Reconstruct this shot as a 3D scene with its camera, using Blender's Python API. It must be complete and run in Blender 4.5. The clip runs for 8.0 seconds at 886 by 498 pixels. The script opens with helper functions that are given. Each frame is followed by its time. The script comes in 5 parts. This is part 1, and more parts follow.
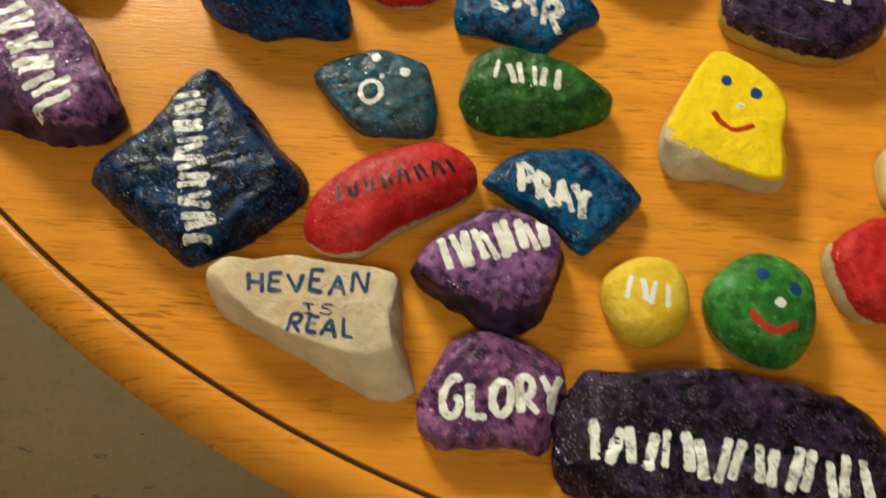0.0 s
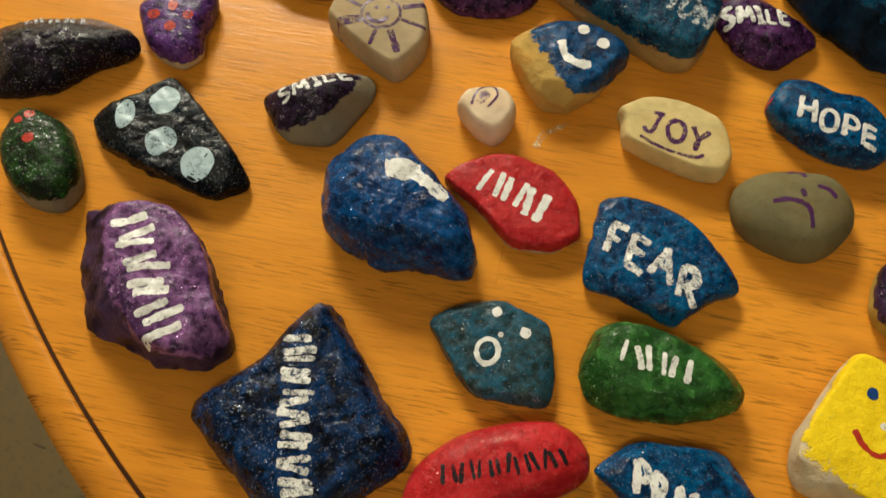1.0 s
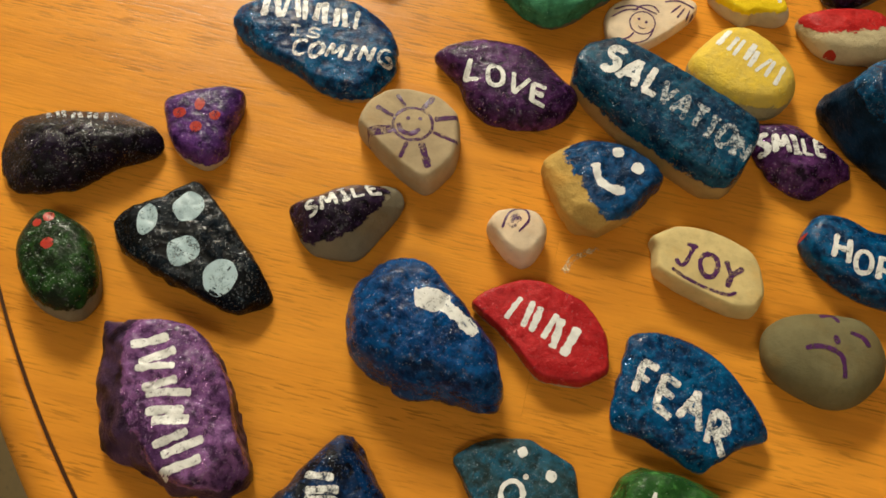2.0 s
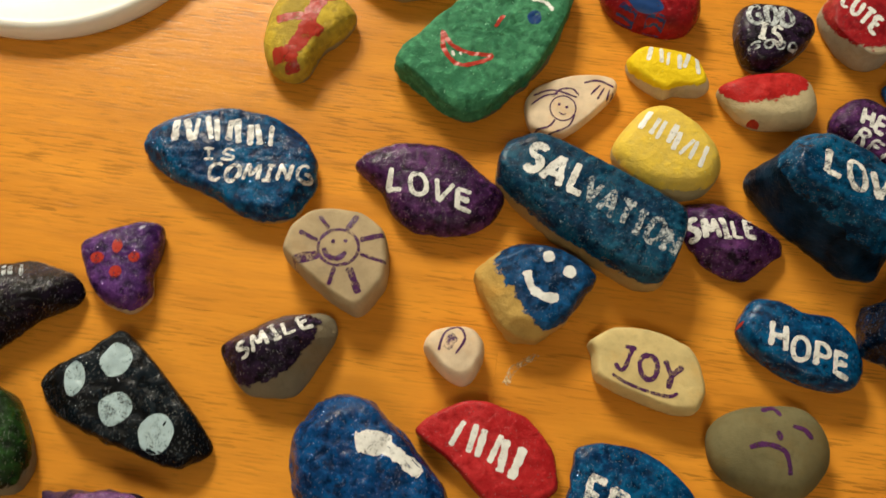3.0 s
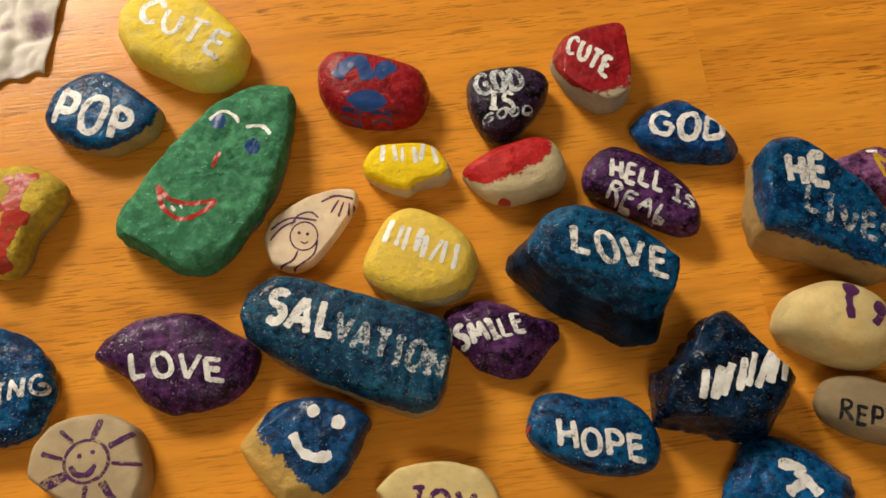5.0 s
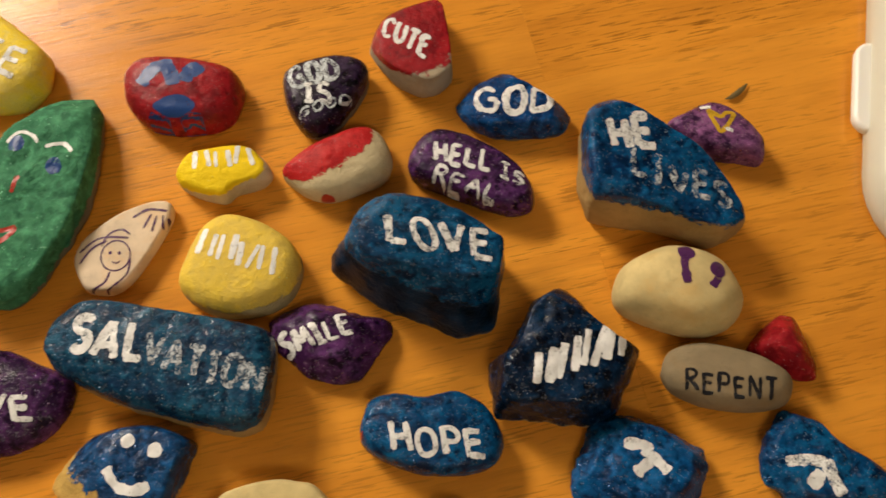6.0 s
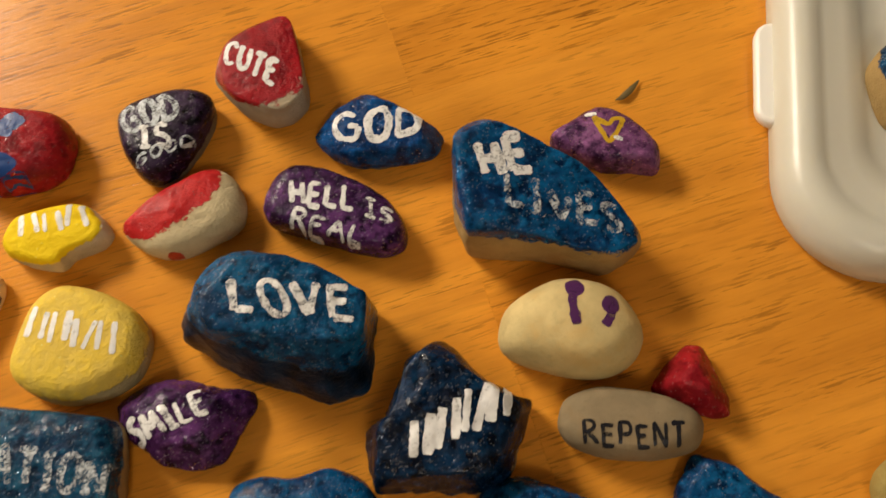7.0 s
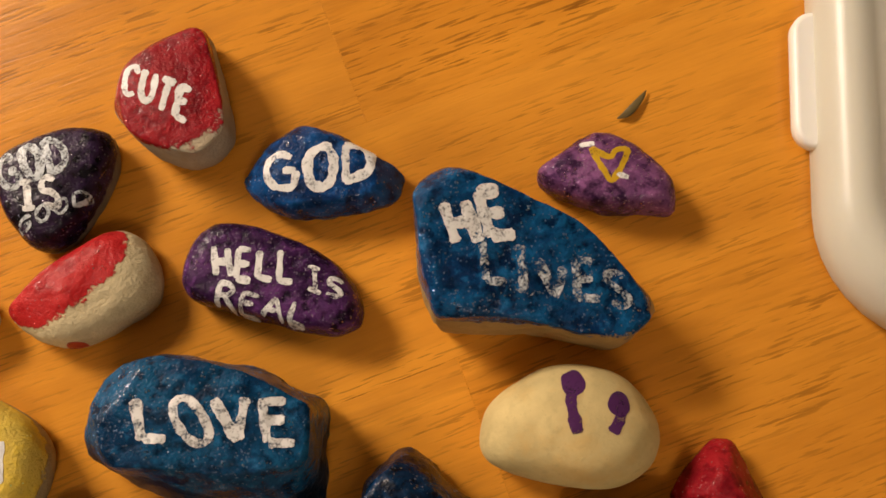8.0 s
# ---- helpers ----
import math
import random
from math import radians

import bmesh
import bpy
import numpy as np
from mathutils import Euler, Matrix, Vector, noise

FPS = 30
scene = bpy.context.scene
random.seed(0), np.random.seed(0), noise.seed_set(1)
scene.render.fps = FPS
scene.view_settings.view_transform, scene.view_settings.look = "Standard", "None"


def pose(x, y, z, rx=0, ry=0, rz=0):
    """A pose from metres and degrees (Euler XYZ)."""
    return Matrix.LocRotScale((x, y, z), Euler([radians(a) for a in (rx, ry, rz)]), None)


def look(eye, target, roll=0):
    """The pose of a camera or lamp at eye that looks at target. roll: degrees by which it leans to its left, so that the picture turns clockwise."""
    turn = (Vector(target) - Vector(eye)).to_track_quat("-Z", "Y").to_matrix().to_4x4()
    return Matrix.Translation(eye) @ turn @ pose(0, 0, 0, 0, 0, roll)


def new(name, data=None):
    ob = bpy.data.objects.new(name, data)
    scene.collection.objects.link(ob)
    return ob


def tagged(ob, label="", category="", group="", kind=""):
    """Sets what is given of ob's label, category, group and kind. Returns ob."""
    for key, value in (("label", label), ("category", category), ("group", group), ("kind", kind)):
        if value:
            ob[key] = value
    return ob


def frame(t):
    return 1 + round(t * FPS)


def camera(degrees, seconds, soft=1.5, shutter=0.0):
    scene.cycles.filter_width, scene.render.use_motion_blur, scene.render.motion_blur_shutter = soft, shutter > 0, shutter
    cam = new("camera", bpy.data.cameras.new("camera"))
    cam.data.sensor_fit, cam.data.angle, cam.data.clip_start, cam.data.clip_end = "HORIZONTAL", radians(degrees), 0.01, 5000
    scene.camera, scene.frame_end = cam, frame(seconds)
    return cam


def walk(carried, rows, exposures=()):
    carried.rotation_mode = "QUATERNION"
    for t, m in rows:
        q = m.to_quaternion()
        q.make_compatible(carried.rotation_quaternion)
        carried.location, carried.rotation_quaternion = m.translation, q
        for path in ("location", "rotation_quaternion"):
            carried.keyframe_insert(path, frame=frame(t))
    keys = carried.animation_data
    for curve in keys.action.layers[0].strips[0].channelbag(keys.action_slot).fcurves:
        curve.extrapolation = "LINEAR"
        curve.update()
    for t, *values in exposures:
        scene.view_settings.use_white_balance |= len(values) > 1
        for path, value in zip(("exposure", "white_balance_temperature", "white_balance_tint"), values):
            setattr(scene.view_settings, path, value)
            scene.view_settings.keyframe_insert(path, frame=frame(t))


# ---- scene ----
from mathutils.bvhtree import BVHTree

cam = camera(50.0, 8.0, soft=1.6, shutter=0.2)
PATH = [
    (0, (0.112, 0.056, 1.108), (0.037, 0.895, -0.705), 0.6),
    (0.5, (0.081, 0.112, 1.12), (-0.066, 0.95, -0.69), 1.1),
    (1, (0.076, 0.159, 1.135), (-0.148, 0.986, -0.672), -1.4),
    (1.5, (0.058, 0.176, 1.147), (-0.164, 1.026, -0.65), 0.3),
    (1.7, (0.046, 0.188, 1.148), (-0.17, 1.033, -0.652), 2.1),
    (3, (0.04, 0.28, 1.176), (-0.055, 1.051, -0.667), 3.0),
    (3.5, (0.054, 0.318, 1.182), (0.014, 1.082, -0.666), 1.3),
    (4, (0.072, 0.337, 1.176), (0.078, 1.085, -0.679), 1.3),
    (4.2, (0.085, 0.355, 1.177), (0.102, 1.064, -0.693), 0.7),
    (5.5, (0.149, 0.362, 1.166), (0.197, 1.13, -0.68), -4.2),
    (6, (0.188, 0.357, 1.148), (0.288, 1.112, -0.702), -3.8),
    (6.5, (0.22, 0.362, 1.139), (0.366, 1.083, -0.72), -3.7),
    (7, (0.243, 0.396, 1.116), (0.367, 1.06, -0.767), -6.2),
    (7.5, (0.277, 0.448, 1.079), (0.386, 1.004, -0.839), -7.4),
    (8, (0.274, 0.47, 1.06), (0.347, 0.936, -0.884), -10.1),
]
walk(cam, [(t, look(eye, target, roll)) for t, eye, target, roll in PATH], exposures=[(0, 0.26, 6500, 0), (1.5, 0.03, 6500, 5), (3.5, 0.08, 6520, 7), (4.2, -0.06, 6550, 10), (5.5, -0.08, 6600, 13), (6.5, 0.0, 6750, 15), (7.2, -0.03, 6750, 15), (8, -0.06, 7050, 22)])

# ---- world and light ----
world = bpy.data.worlds.new("world")
scene.world = world
world.use_nodes = True
world.node_tree.nodes["Background"].inputs[0].default_value = (0.9, 0.75, 0.55, 1)
world.node_tree.nodes["Background"].inputs[1].default_value = 0.01
TOP = 0.75          # table top
CEIL = 2.45


def ceiling_lamp(x, y, sx, sy, power, colour):
    data = bpy.data.lights.new("lamp", "AREA")
    data.shape, data.size, data.size_y, data.energy, data.color = "RECTANGLE", sx, sy, power, colour
    ob = new("lamp", data)
    ob.matrix_world = pose(x, y, CEIL - 0.075)
    return ob


# first lamp answers the glare on the table; the second is an added fill
LAMPS = ((-1.10, 2.52, 0.90, 0.90, 138, (1.0, 0.92, 0.77)), (0.15, -0.75, 0.60, 0.45, 8, (1.0, 0.92, 0.77)))
for row in LAMPS:
    ceiling_lamp(*row)

# ---- materials ----
MATS = {}


def material(name):
    m = bpy.data.materials.new(name)
    m.use_nodes = True
    t = m.node_tree
    return m, t.nodes, t.links, t.nodes["Principled BSDF"]


def noise_node(n, l, vec, scale, detail=4.0, rough=0.55):
    t = n.new("ShaderNodeTexNoise")
    t.inputs["Scale"].default_value, t.inputs["Detail"].default_value, t.inputs["Roughness"].default_value = scale, detail, rough
    l.new(vec, t.inputs["Vector"])
    return t.outputs["Fac"]


def ramp(n, l, fac, a, b):
    t = n.new("ShaderNodeMapRange")
    t.inputs["From Min"].default_value, t.inputs["From Max"].default_value = a, b
    l.new(fac, t.inputs["Value"])
    return t.outputs["Result"]


def mix(n, l, fac, a, b):
    t = n.new("ShaderNodeMix")
    t.data_type = "RGBA"
    for value, socket in ((fac, t.inputs[0]), (a, t.inputs[6]), (b, t.inputs[7])):
        if isinstance(value, (tuple, float, int)):
            socket.default_value = (*value, 1) if isinstance(value, tuple) else value
        else:
            l.new(value, socket)
    return t.outputs[2]


def maths(n, l, op, a, b=0.0):
    t = n.new("ShaderNodeMath")
    t.operation = op
    for value, socket in ((a, t.inputs[0]), (b, t.inputs[1])):
        if isinstance(value, (float, int)):
            socket.default_value = value
        else:
            l.new(value, socket)
    return t.outputs[0]


def bump(n, l, height, strength, distance, normal=None):
    t = n.new("ShaderNodeBump")
    t.inputs["Strength"].default_value, t.inputs["Distance"].default_value = strength, distance
    l.new(height, t.inputs["Height"])
    if normal:
        l.new(normal, t.inputs["Normal"])
    return t.outputs["Normal"]


def coords(n, l, scale=(1, 1, 1), kind="Object", turn=(0, 0, 0)):
    c = n.new("ShaderNodeTexCoord")
    m = n.new("ShaderNodeMapping")
    m.inputs["Scale"].default_value = scale
    m.inputs["Rotation"].default_value = turn
    l.new(c.outputs[kind], m.inputs["Vector"])
    return m.outputs["Vector"]


def scaled(c, k):
    return tuple(min(1.0, v * k) for v in c)


def stone_material(one, two, bare, glitter=0.5, gloss=0.13):
    """Acrylic paint of two mingled colours, with glitter, on a stone whose bare colour, or a flank's dark tone, shows
    where the coat ends.
    """
    key = (one, two, bare, glitter, gloss)
    if key in MATS:
        return MATS[key]
    m, n, l, b = material("painted_stone")
    v = coords(n, l)
    info = n.new("ShaderNodeObjectInfo")
    off = n.new("ShaderNodeVectorMath")
    off.operation = "ADD"
    l.new(v, off.inputs[0])
    l.new(info.outputs["Random"], off.inputs[1])
    v = off.outputs[0]
    big, mid, fine = noise_node(n, l, v, 70, 5), noise_node(n, l, v, 260, 4), noise_node(n, l, v, 1100, 3)
    coat = n.new("ShaderNodeAttribute")
    coat.attribute_name = "coat"
    ragged = maths(n, l, "ADD", coat.outputs["Fac"], maths(n, l, "MULTIPLY", maths(n, l, "SUBTRACT", mid, 0.5), 0.35))
    ragged = maths(n, l, "ADD", ragged, maths(n, l, "MULTIPLY", maths(n, l, "SUBTRACT", fine, 0.5), 0.12))
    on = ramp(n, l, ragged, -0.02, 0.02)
    paint = mix(n, l, ramp(n, l, big, 0.36, 0.66), one, two)
    paint = mix(n, l, ramp(n, l, mid, 0.56, 0.75), paint, scaled(two, 1.45 if max(two) < 0.3 else 1.06))
    paint = mix(n, l, ramp(n, l, mid, 0.50, 0.32), paint, scaled(one, 0.45 if one[2] > max(one[:2]) else 0.85 if max(one) < 0.5 else 0.96))
    if max(one) < 0.3:
        patch = noise_node(n, l, v, 130, 4, 0.6)
        paint = mix(n, l, ramp(n, l, patch, 0.47, 0.35), paint, scaled(one, 0.5 if one[2] > max(one[:2]) else 0.75))
    cell = n.new("ShaderNodeTexVoronoi")
    cell.inputs["Scale"].default_value = 1350
    l.new(v, cell.inputs["Vector"])
    pick = n.new("ShaderNodeSeparateColor")
    l.new(cell.outputs["Color"], pick.inputs[0])
    spark = maths(n, l, "GREATER_THAN", pick.outputs[0], 1.0 - 0.26 * glitter)
    spark = maths(n, l, "MULTIPLY", spark, maths(n, l, "LESS_THAN", cell.outputs["Distance"], 0.45))
    spark = maths(n, l, "MULTIPLY", spark, ramp(n, l, noise_node(n, l, v, 140, 3), 0.40, 0.62))
    paint = mix(n, l, spark, paint, mix(n, l, 0.36, scaled(two, 2.8), (0.70, 0.74, 0.80)))
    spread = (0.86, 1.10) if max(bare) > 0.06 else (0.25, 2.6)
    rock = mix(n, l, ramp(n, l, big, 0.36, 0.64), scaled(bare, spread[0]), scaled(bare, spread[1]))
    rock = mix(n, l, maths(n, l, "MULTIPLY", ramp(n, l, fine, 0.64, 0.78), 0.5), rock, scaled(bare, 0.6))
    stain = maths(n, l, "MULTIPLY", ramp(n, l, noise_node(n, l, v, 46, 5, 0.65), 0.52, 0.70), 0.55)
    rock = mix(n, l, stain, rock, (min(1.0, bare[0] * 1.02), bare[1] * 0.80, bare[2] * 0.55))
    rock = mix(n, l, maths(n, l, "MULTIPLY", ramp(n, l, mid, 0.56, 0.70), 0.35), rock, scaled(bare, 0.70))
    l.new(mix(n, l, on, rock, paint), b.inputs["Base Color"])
    rough = maths(n, l, "ADD", gloss, maths(n, l, "MULTIPLY", mid, 0.22))
    r = n.new("ShaderNodeMix")
    l.new(on, r.inputs[0])
    r.inputs[2].default_value = 0.85 if max(bare) > 0.06 else 0.3
    l.new(rough, r.inputs[3])
    l.new(r.outputs[0], b.inputs["Roughness"])
    metal = maths(n, l, "MULTIPLY", spark, on)
    l.new(metal, b.inputs["Metallic"])
    b.inputs["Specular IOR Level"].default_value = 0.09
    relief = maths(n, l, "ADD", maths(n, l, "MULTIPLY", mid, 0.7), maths(n, l, "MULTIPLY", fine, 0.3))
    relief = maths(n, l, "ADD", relief, maths(n, l, "MULTIPLY", on, 0.15))
    # each glitter flake lies at its own slant
    geo = n.new("ShaderNodeNewGeometry")
    slant = n.new("ShaderNodeVectorMath")
    slant.operation = "SUBTRACT"
    l.new(cell.outputs["Color"], slant.inputs[0])
    slant.inputs[1].default_value = (0.5, 0.5, 0.5)
    turn = n.new("ShaderNodeVectorMath")
    turn.operation = "SCALE"
    l.new(slant.outputs[0], turn.inputs[0])
    l.new(maths(n, l, "MULTIPLY", metal, 1.3), turn.inputs["Scale"])
    flake = n.new("ShaderNodeVectorMath")
    flake.operation = "ADD"
    l.new(geo.outputs["Normal"], flake.inputs[0])
    l.new(turn.outputs[0], flake.inputs[1])
    even = n.new("ShaderNodeVectorMath")
    even.operation = "NORMALIZE"
    l.new(flake.outputs[0], even.inputs[0])
    l.new(bump(n, l, relief, 0.8 if glitter > 0.04 or gloss > 0.5 else 0.28, 0.0017, even.outputs[0]), b.inputs["Normal"])
    if glitter > 0.15:                       # a thin brushed-on varnish, wet-looking on its ridges
        l.new(maths(n, l, "MULTIPLY", on, 0.05 + 0.10 * min(1.0, glitter * 2)), b.inputs["Coat Weight"])
        b.inputs["Coat Roughness"].default_value = 0.05
        l.new(bump(n, l, noise_node(n, l, v, 330, 2, 0.5), 0.45, 0.0016), b.inputs["Coat Normal"])
    MATS[key] = m
    return m


def paint_material(colour, thin=0.0, gloss=0.35):
    """Brush paint; thin: how much of it has worn to specks."""
    key = ("paint", colour, thin)
    if key in MATS:
        return MATS[key]
    m, n, l, b = material("brush_paint")
    v = coords(n, l)
    mid, fine = noise_node(n, l, v, 300, 4), noise_node(n, l, v, 1200, 4)
    l.new(mix(n, l, mid, scaled(colour, 0.7), scaled(colour, 1.12)), b.inputs["Base Color"])
    b.inputs["Roughness"].default_value, b.inputs["Specular IOR Level"].default_value = gloss, 0.3
    l.new(bump(n, l, mid, 0.5, 0.0006), b.inputs["Normal"])
    worn = maths(n, l, "ADD", maths(n, l, "MULTIPLY", mid, 0.6), maths(n, l, "MULTIPLY", fine, 0.4))
    l.new(ramp(n, l, worn, 0.22 + 0.3 * thin, 0.40 + 0.3 * thin), b.inputs["Alpha"])
    MATS[key] = m
    return m


def plain(name, colour, rough=0.5, vary=0.12, scale=30.0, relief=0.0003, sub=0.0):
    m, n, l, b = material(name)
    v = coords(n, l)
    big, fine = noise_node(n, l, v, scale, 4), noise_node(n, l, v, scale * 14, 3)
    both = maths(n, l, "ADD", maths(n, l, "MULTIPLY", big, 0.7), maths(n, l, "MULTIPLY", fine, 0.3))
    l.new(mix(n, l, both, scaled(colour, 1 - vary), scaled(colour, 1 + vary)), b.inputs["Base Color"])
    l.new(maths(n, l, "ADD", rough - 0.06, maths(n, l, "MULTIPLY", fine, 0.12)), b.inputs["Roughness"])
    l.new(bump(n, l, fine, 0.3, relief), b.inputs["Normal"])
    if sub:
        b.inputs["Subsurface Weight"].default_value = sub
        b.inputs["Subsurface Radius"].default_value = (0.01, 0.008, 0.005)
    return m


def wood_material():
    """Varnished light hardwood: boards side by side, fine pores along the grain."""
    m, n, l, b = material("varnished_wood")
    v = coords(n, l, turn=(0, 0, radians(-2)))
    brick = n.new("ShaderNodeTexBrick")
    brick.offset, brick.offset_frequency = 0.37, 2
    for key, value in (("Scale", 1.0), ("Mortar Size", 0.0002), ("Mortar Smooth", 0.4), ("Bias", 0.0), ("Brick Width", 0.62), ("Row Height", 0.088)):
        brick.inputs[key].default_value = value
    brick.inputs["Color1"].default_value, brick.inputs["Color2"].default_value = (0, 0, 0, 1), (1, 1, 1, 1)
    l.new(v, brick.inputs["Vector"])
    board = brick.outputs["Color"]
    shift = n.new("ShaderNodeVectorMath")
    shift.operation = "ADD"
    l.new(v, shift.inputs[0])
    l.new(board, shift.inputs[1])
    stretch = n.new("ShaderNodeMapping")
    stretch.inputs["Scale"].default_value = (1, 9, 1)
    l.new(shift.outputs[0], stretch.inputs["Vector"])
    pores = n.new("ShaderNodeMapping")
    pores.inputs["Scale"].default_value = (0.8, 11, 1)
    l.new(shift.outputs[0], pores.inputs["Vector"])
    figure = noise_node(n, l, stretch.outputs[0], 5.5, 6, 0.6)
    streak = noise_node(n, l, stretch.outputs[0], 17, 6, 0.62)
    dash = noise_node(n, l, pores.outputs[0], 85, 3, 0.5)
    blotch = noise_node(n, l, v, 7, 3)
    col = mix(n, l, ramp(n, l, figure, 0.3, 0.7), (0.61, 0.220, 0.020), (0.84, 0.345, 0.036))
    col = mix(n, l, maths(n, l, "MULTIPLY", ramp(n, l, streak, 0.46, 0.66), 0.42), col, (0.37, 0.118, 0.012))
    col = mix(n, l, maths(n, l, "MULTIPLY", ramp(n, l, dash, 0.545, 0.62), maths(n, l, "MULTIPLY", ramp(n, l, noise_node(n, l, stretch.outputs[0], 9, 3), 0.36, 0.60), 0.92)), col, (0.20, 0.066, 0.008))
    col = mix(n, l, maths(n, l, "MULTIPLY", board, 0.42), col, (0.86, 0.374, 0.048))
    col = mix(n, l, maths(n, l, "MULTIPLY", ramp(n, l, blotch, 0.45, 0.72), 0.5), col, (0.50, 0.195, 0.020))
    l.new(col, b.inputs["Base Color"])
    l.new(maths(n, l, "ADD", 0.16, maths(n, l, "MULTIPLY", streak, 0.16)), b.inputs["Roughness"])
    b.inputs["Coat Weight"].default_value, b.inputs["Specular IOR Level"].default_value = 0.0, 0.28
    l.new(bump(n, l, maths(n, l, "ADD", maths(n, l, "MULTIPLY", dash, -1.0), maths(n, l, "MULTIPLY", streak, 0.4)), 0.25, 0.0004), b.inputs["Normal"])
    return m


def floor_material():
    m, n, l, b = material("speckled_floor")
    v = coords(n, l)
    big, mid = noise_node(n, l, v, 6, 5), noise_node(n, l, v, 34, 5)
    vein = n.new("ShaderNodeMapping")
    vein.inputs["Scale"].default_value = (1, 3, 1)
    l.new(v, vein.inputs["Vector"])
    fleck = noise_node(n, l, vein.outputs[0], 22, 4)
    col = mix(n, l, big, (0.074, 0.050, 0.018), (0.110, 0.077, 0.030))
    col = mix(n, l, maths(n, l, "MULTIPLY", ramp(n, l, mid, 0.5, 0.7), 0.5), col, (0.070, 0.050, 0.024))
    speck = noise_node(n, l, v, 120, 5, 0.7)
    col = mix(n, l, maths(n, l, "MULTIPLY", ramp(n, l, speck, 0.54, 0.66), 0.6), col, (0.055, 0.040, 0.020))
    col = mix(n, l, ramp(n, l, fleck, 0.66, 0.70), col, (0.040, 0.028, 0.014))
    l.new(col, b.inputs["Base Color"])
    b.inputs["Roughness"].default_value, b.inputs["Specular IOR Level"].default_value = 0.55, 0.2
    return m


WOOD = wood_material()
GLOW = plain("lit_diffuser", (0.80, 0.78, 0.72), 0.5, 0.03, 20)
GLOW.node_tree.nodes["Principled BSDF"].inputs["Emission Color"].default_value = (1.0, 0.88, 0.71, 1)
GLOW.node_tree.nodes["Principled BSDF"].inputs["Emission Strength"].default_value = 2.0
# one dark brown tone for the bottom of the table groove
GROOVE = plain("groove_dark", (0.06, 0.025, 0.008), 0.7)
FLOOR = floor_material()
# wall and ceiling tones set how much fill light they bounce
WALL = plain("cream_wall_paint", (0.52, 0.46, 0.36), 0.7, 0.05, 3)
CEILING = plain("white_ceiling_paint", (0.66, 0.63, 0.57), 0.8, 0.04, 3)
PLASTIC = plain("white_plastic", (0.60, 0.59, 0.50), 0.34, 0.03, 25, 0.0001, 0.15)
LIDWHITE = plain("bright_white_plastic", (0.86, 0.85, 0.80), 0.35, 0.02, 25, 0.0001, 0.1)
WHITE, THINWHITE = (0.84, 0.85, 0.84), (0.62, 0.68, 0.72)
INKBLUE, INKPURPLE, BLACK = (0.012, 0.055, 0.16), (0.085, 0.022, 0.105), (0.012, 0.013, 0.018)
RED, EYEBLUE, PALEBLUE, GOLD = (0.46, 0.035, 0.020), (0.010, 0.055, 0.22), (0.42, 0.56, 0.62), (0.60, 0.36, 0.02)


# ---- mesh helpers ----
def mesh_object(name, verts, faces, mat, smooth=True):
    me = bpy.data.meshes.new(name)
    me.from_pydata(verts, [], faces)
    me.update()
    if smooth:
        me.polygons.foreach_set("use_smooth", [True] * len(me.polygons))
    me.materials.append(mat)
    return new(name, me)


def part(name, bm, mat, parent, label=""):
    me = bpy.data.meshes.new(name)
    bm.to_mesh(me)
    bm.free()
    me.materials.append(mat)
    ob = new(name, me)
    ob.parent = parent
    return tagged(ob, label=label)


def box_bm(x0, y0, z0, x1, y1, z1, bevel=0.0):
    bm = bmesh.new()
    bmesh.ops.create_cube(bm, size=1.0, matrix=Matrix.Translation(((x0 + x1) / 2, (y0 + y1) / 2, (z0 + z1) / 2)) @ Matrix.Diagonal((x1 - x0, y1 - y0, z1 - z0, 1)))
    if bevel:
        bmesh.ops.bevel(bm, geom=bm.edges[:], offset=bevel, segments=2, affect="EDGES", profile=0.5)
    return bm


def lathe_bm(profile, cx=0.0, cy=0.0, segs=128, smooth=True):
    """Turns a profile of (radius, height) about a vertical axis."""
    bm = bmesh.new()
    rings = []
    for r, z in profile:
        if r < 1e-6:
            rings.append([bm.verts.new((cx, cy, z))])
        else:
            rings.append([bm.verts.new((cx + r * math.cos(2 * math.pi * i / segs), cy + r * math.sin(2 * math.pi * i / segs), z)) for i in range(segs)])
    for a, b in zip(rings, rings[1:]):
        for i in range(segs):
            j = (i + 1) % segs
            if len(a) == 1 and len(b) == 1:
                continue
            if len(a) == 1:
                f = bm.faces.new((a[0], b[j], b[i]))
            elif len(b) == 1:
                f = bm.faces.new((a[i], a[j], b[0]))
            else:
                f = bm.faces.new((a[i], a[j], b[j], b[i]))
            f.smooth = smooth
    bmesh.ops.recalc_face_normals(bm, faces=bm.faces[:])
    return bm


# ---- the room ----
def structure(name, bm, mat, label, category):
    ob = part(name, bm, mat, None)
    return tagged(ob, label=label, category=category, kind="structure")


# walls and ceiling are unseen, added to close the room and bounce light
X0, X1, Y0, Y1 = -2.3, 3.0, -1.6, 3.6
structure("floor", box_bm(X0, Y0, -0.1, X1, Y1, 0), FLOOR, "worn beige speckled vinyl floor under the table", "floor")
structure("ceiling", box_bm(X0, Y0, CEIL, X1, Y1, CEIL + 0.1), CEILING, "plain white painted ceiling, unseen, closing the room", "ceiling")
structure("wall_north", box_bm(X0 - 0.1, Y1, -0.1, X1 + 0.1, Y1 + 0.1, CEIL + 0.1), WALL, "plain cream painted wall, unseen, closing the room", "wall")
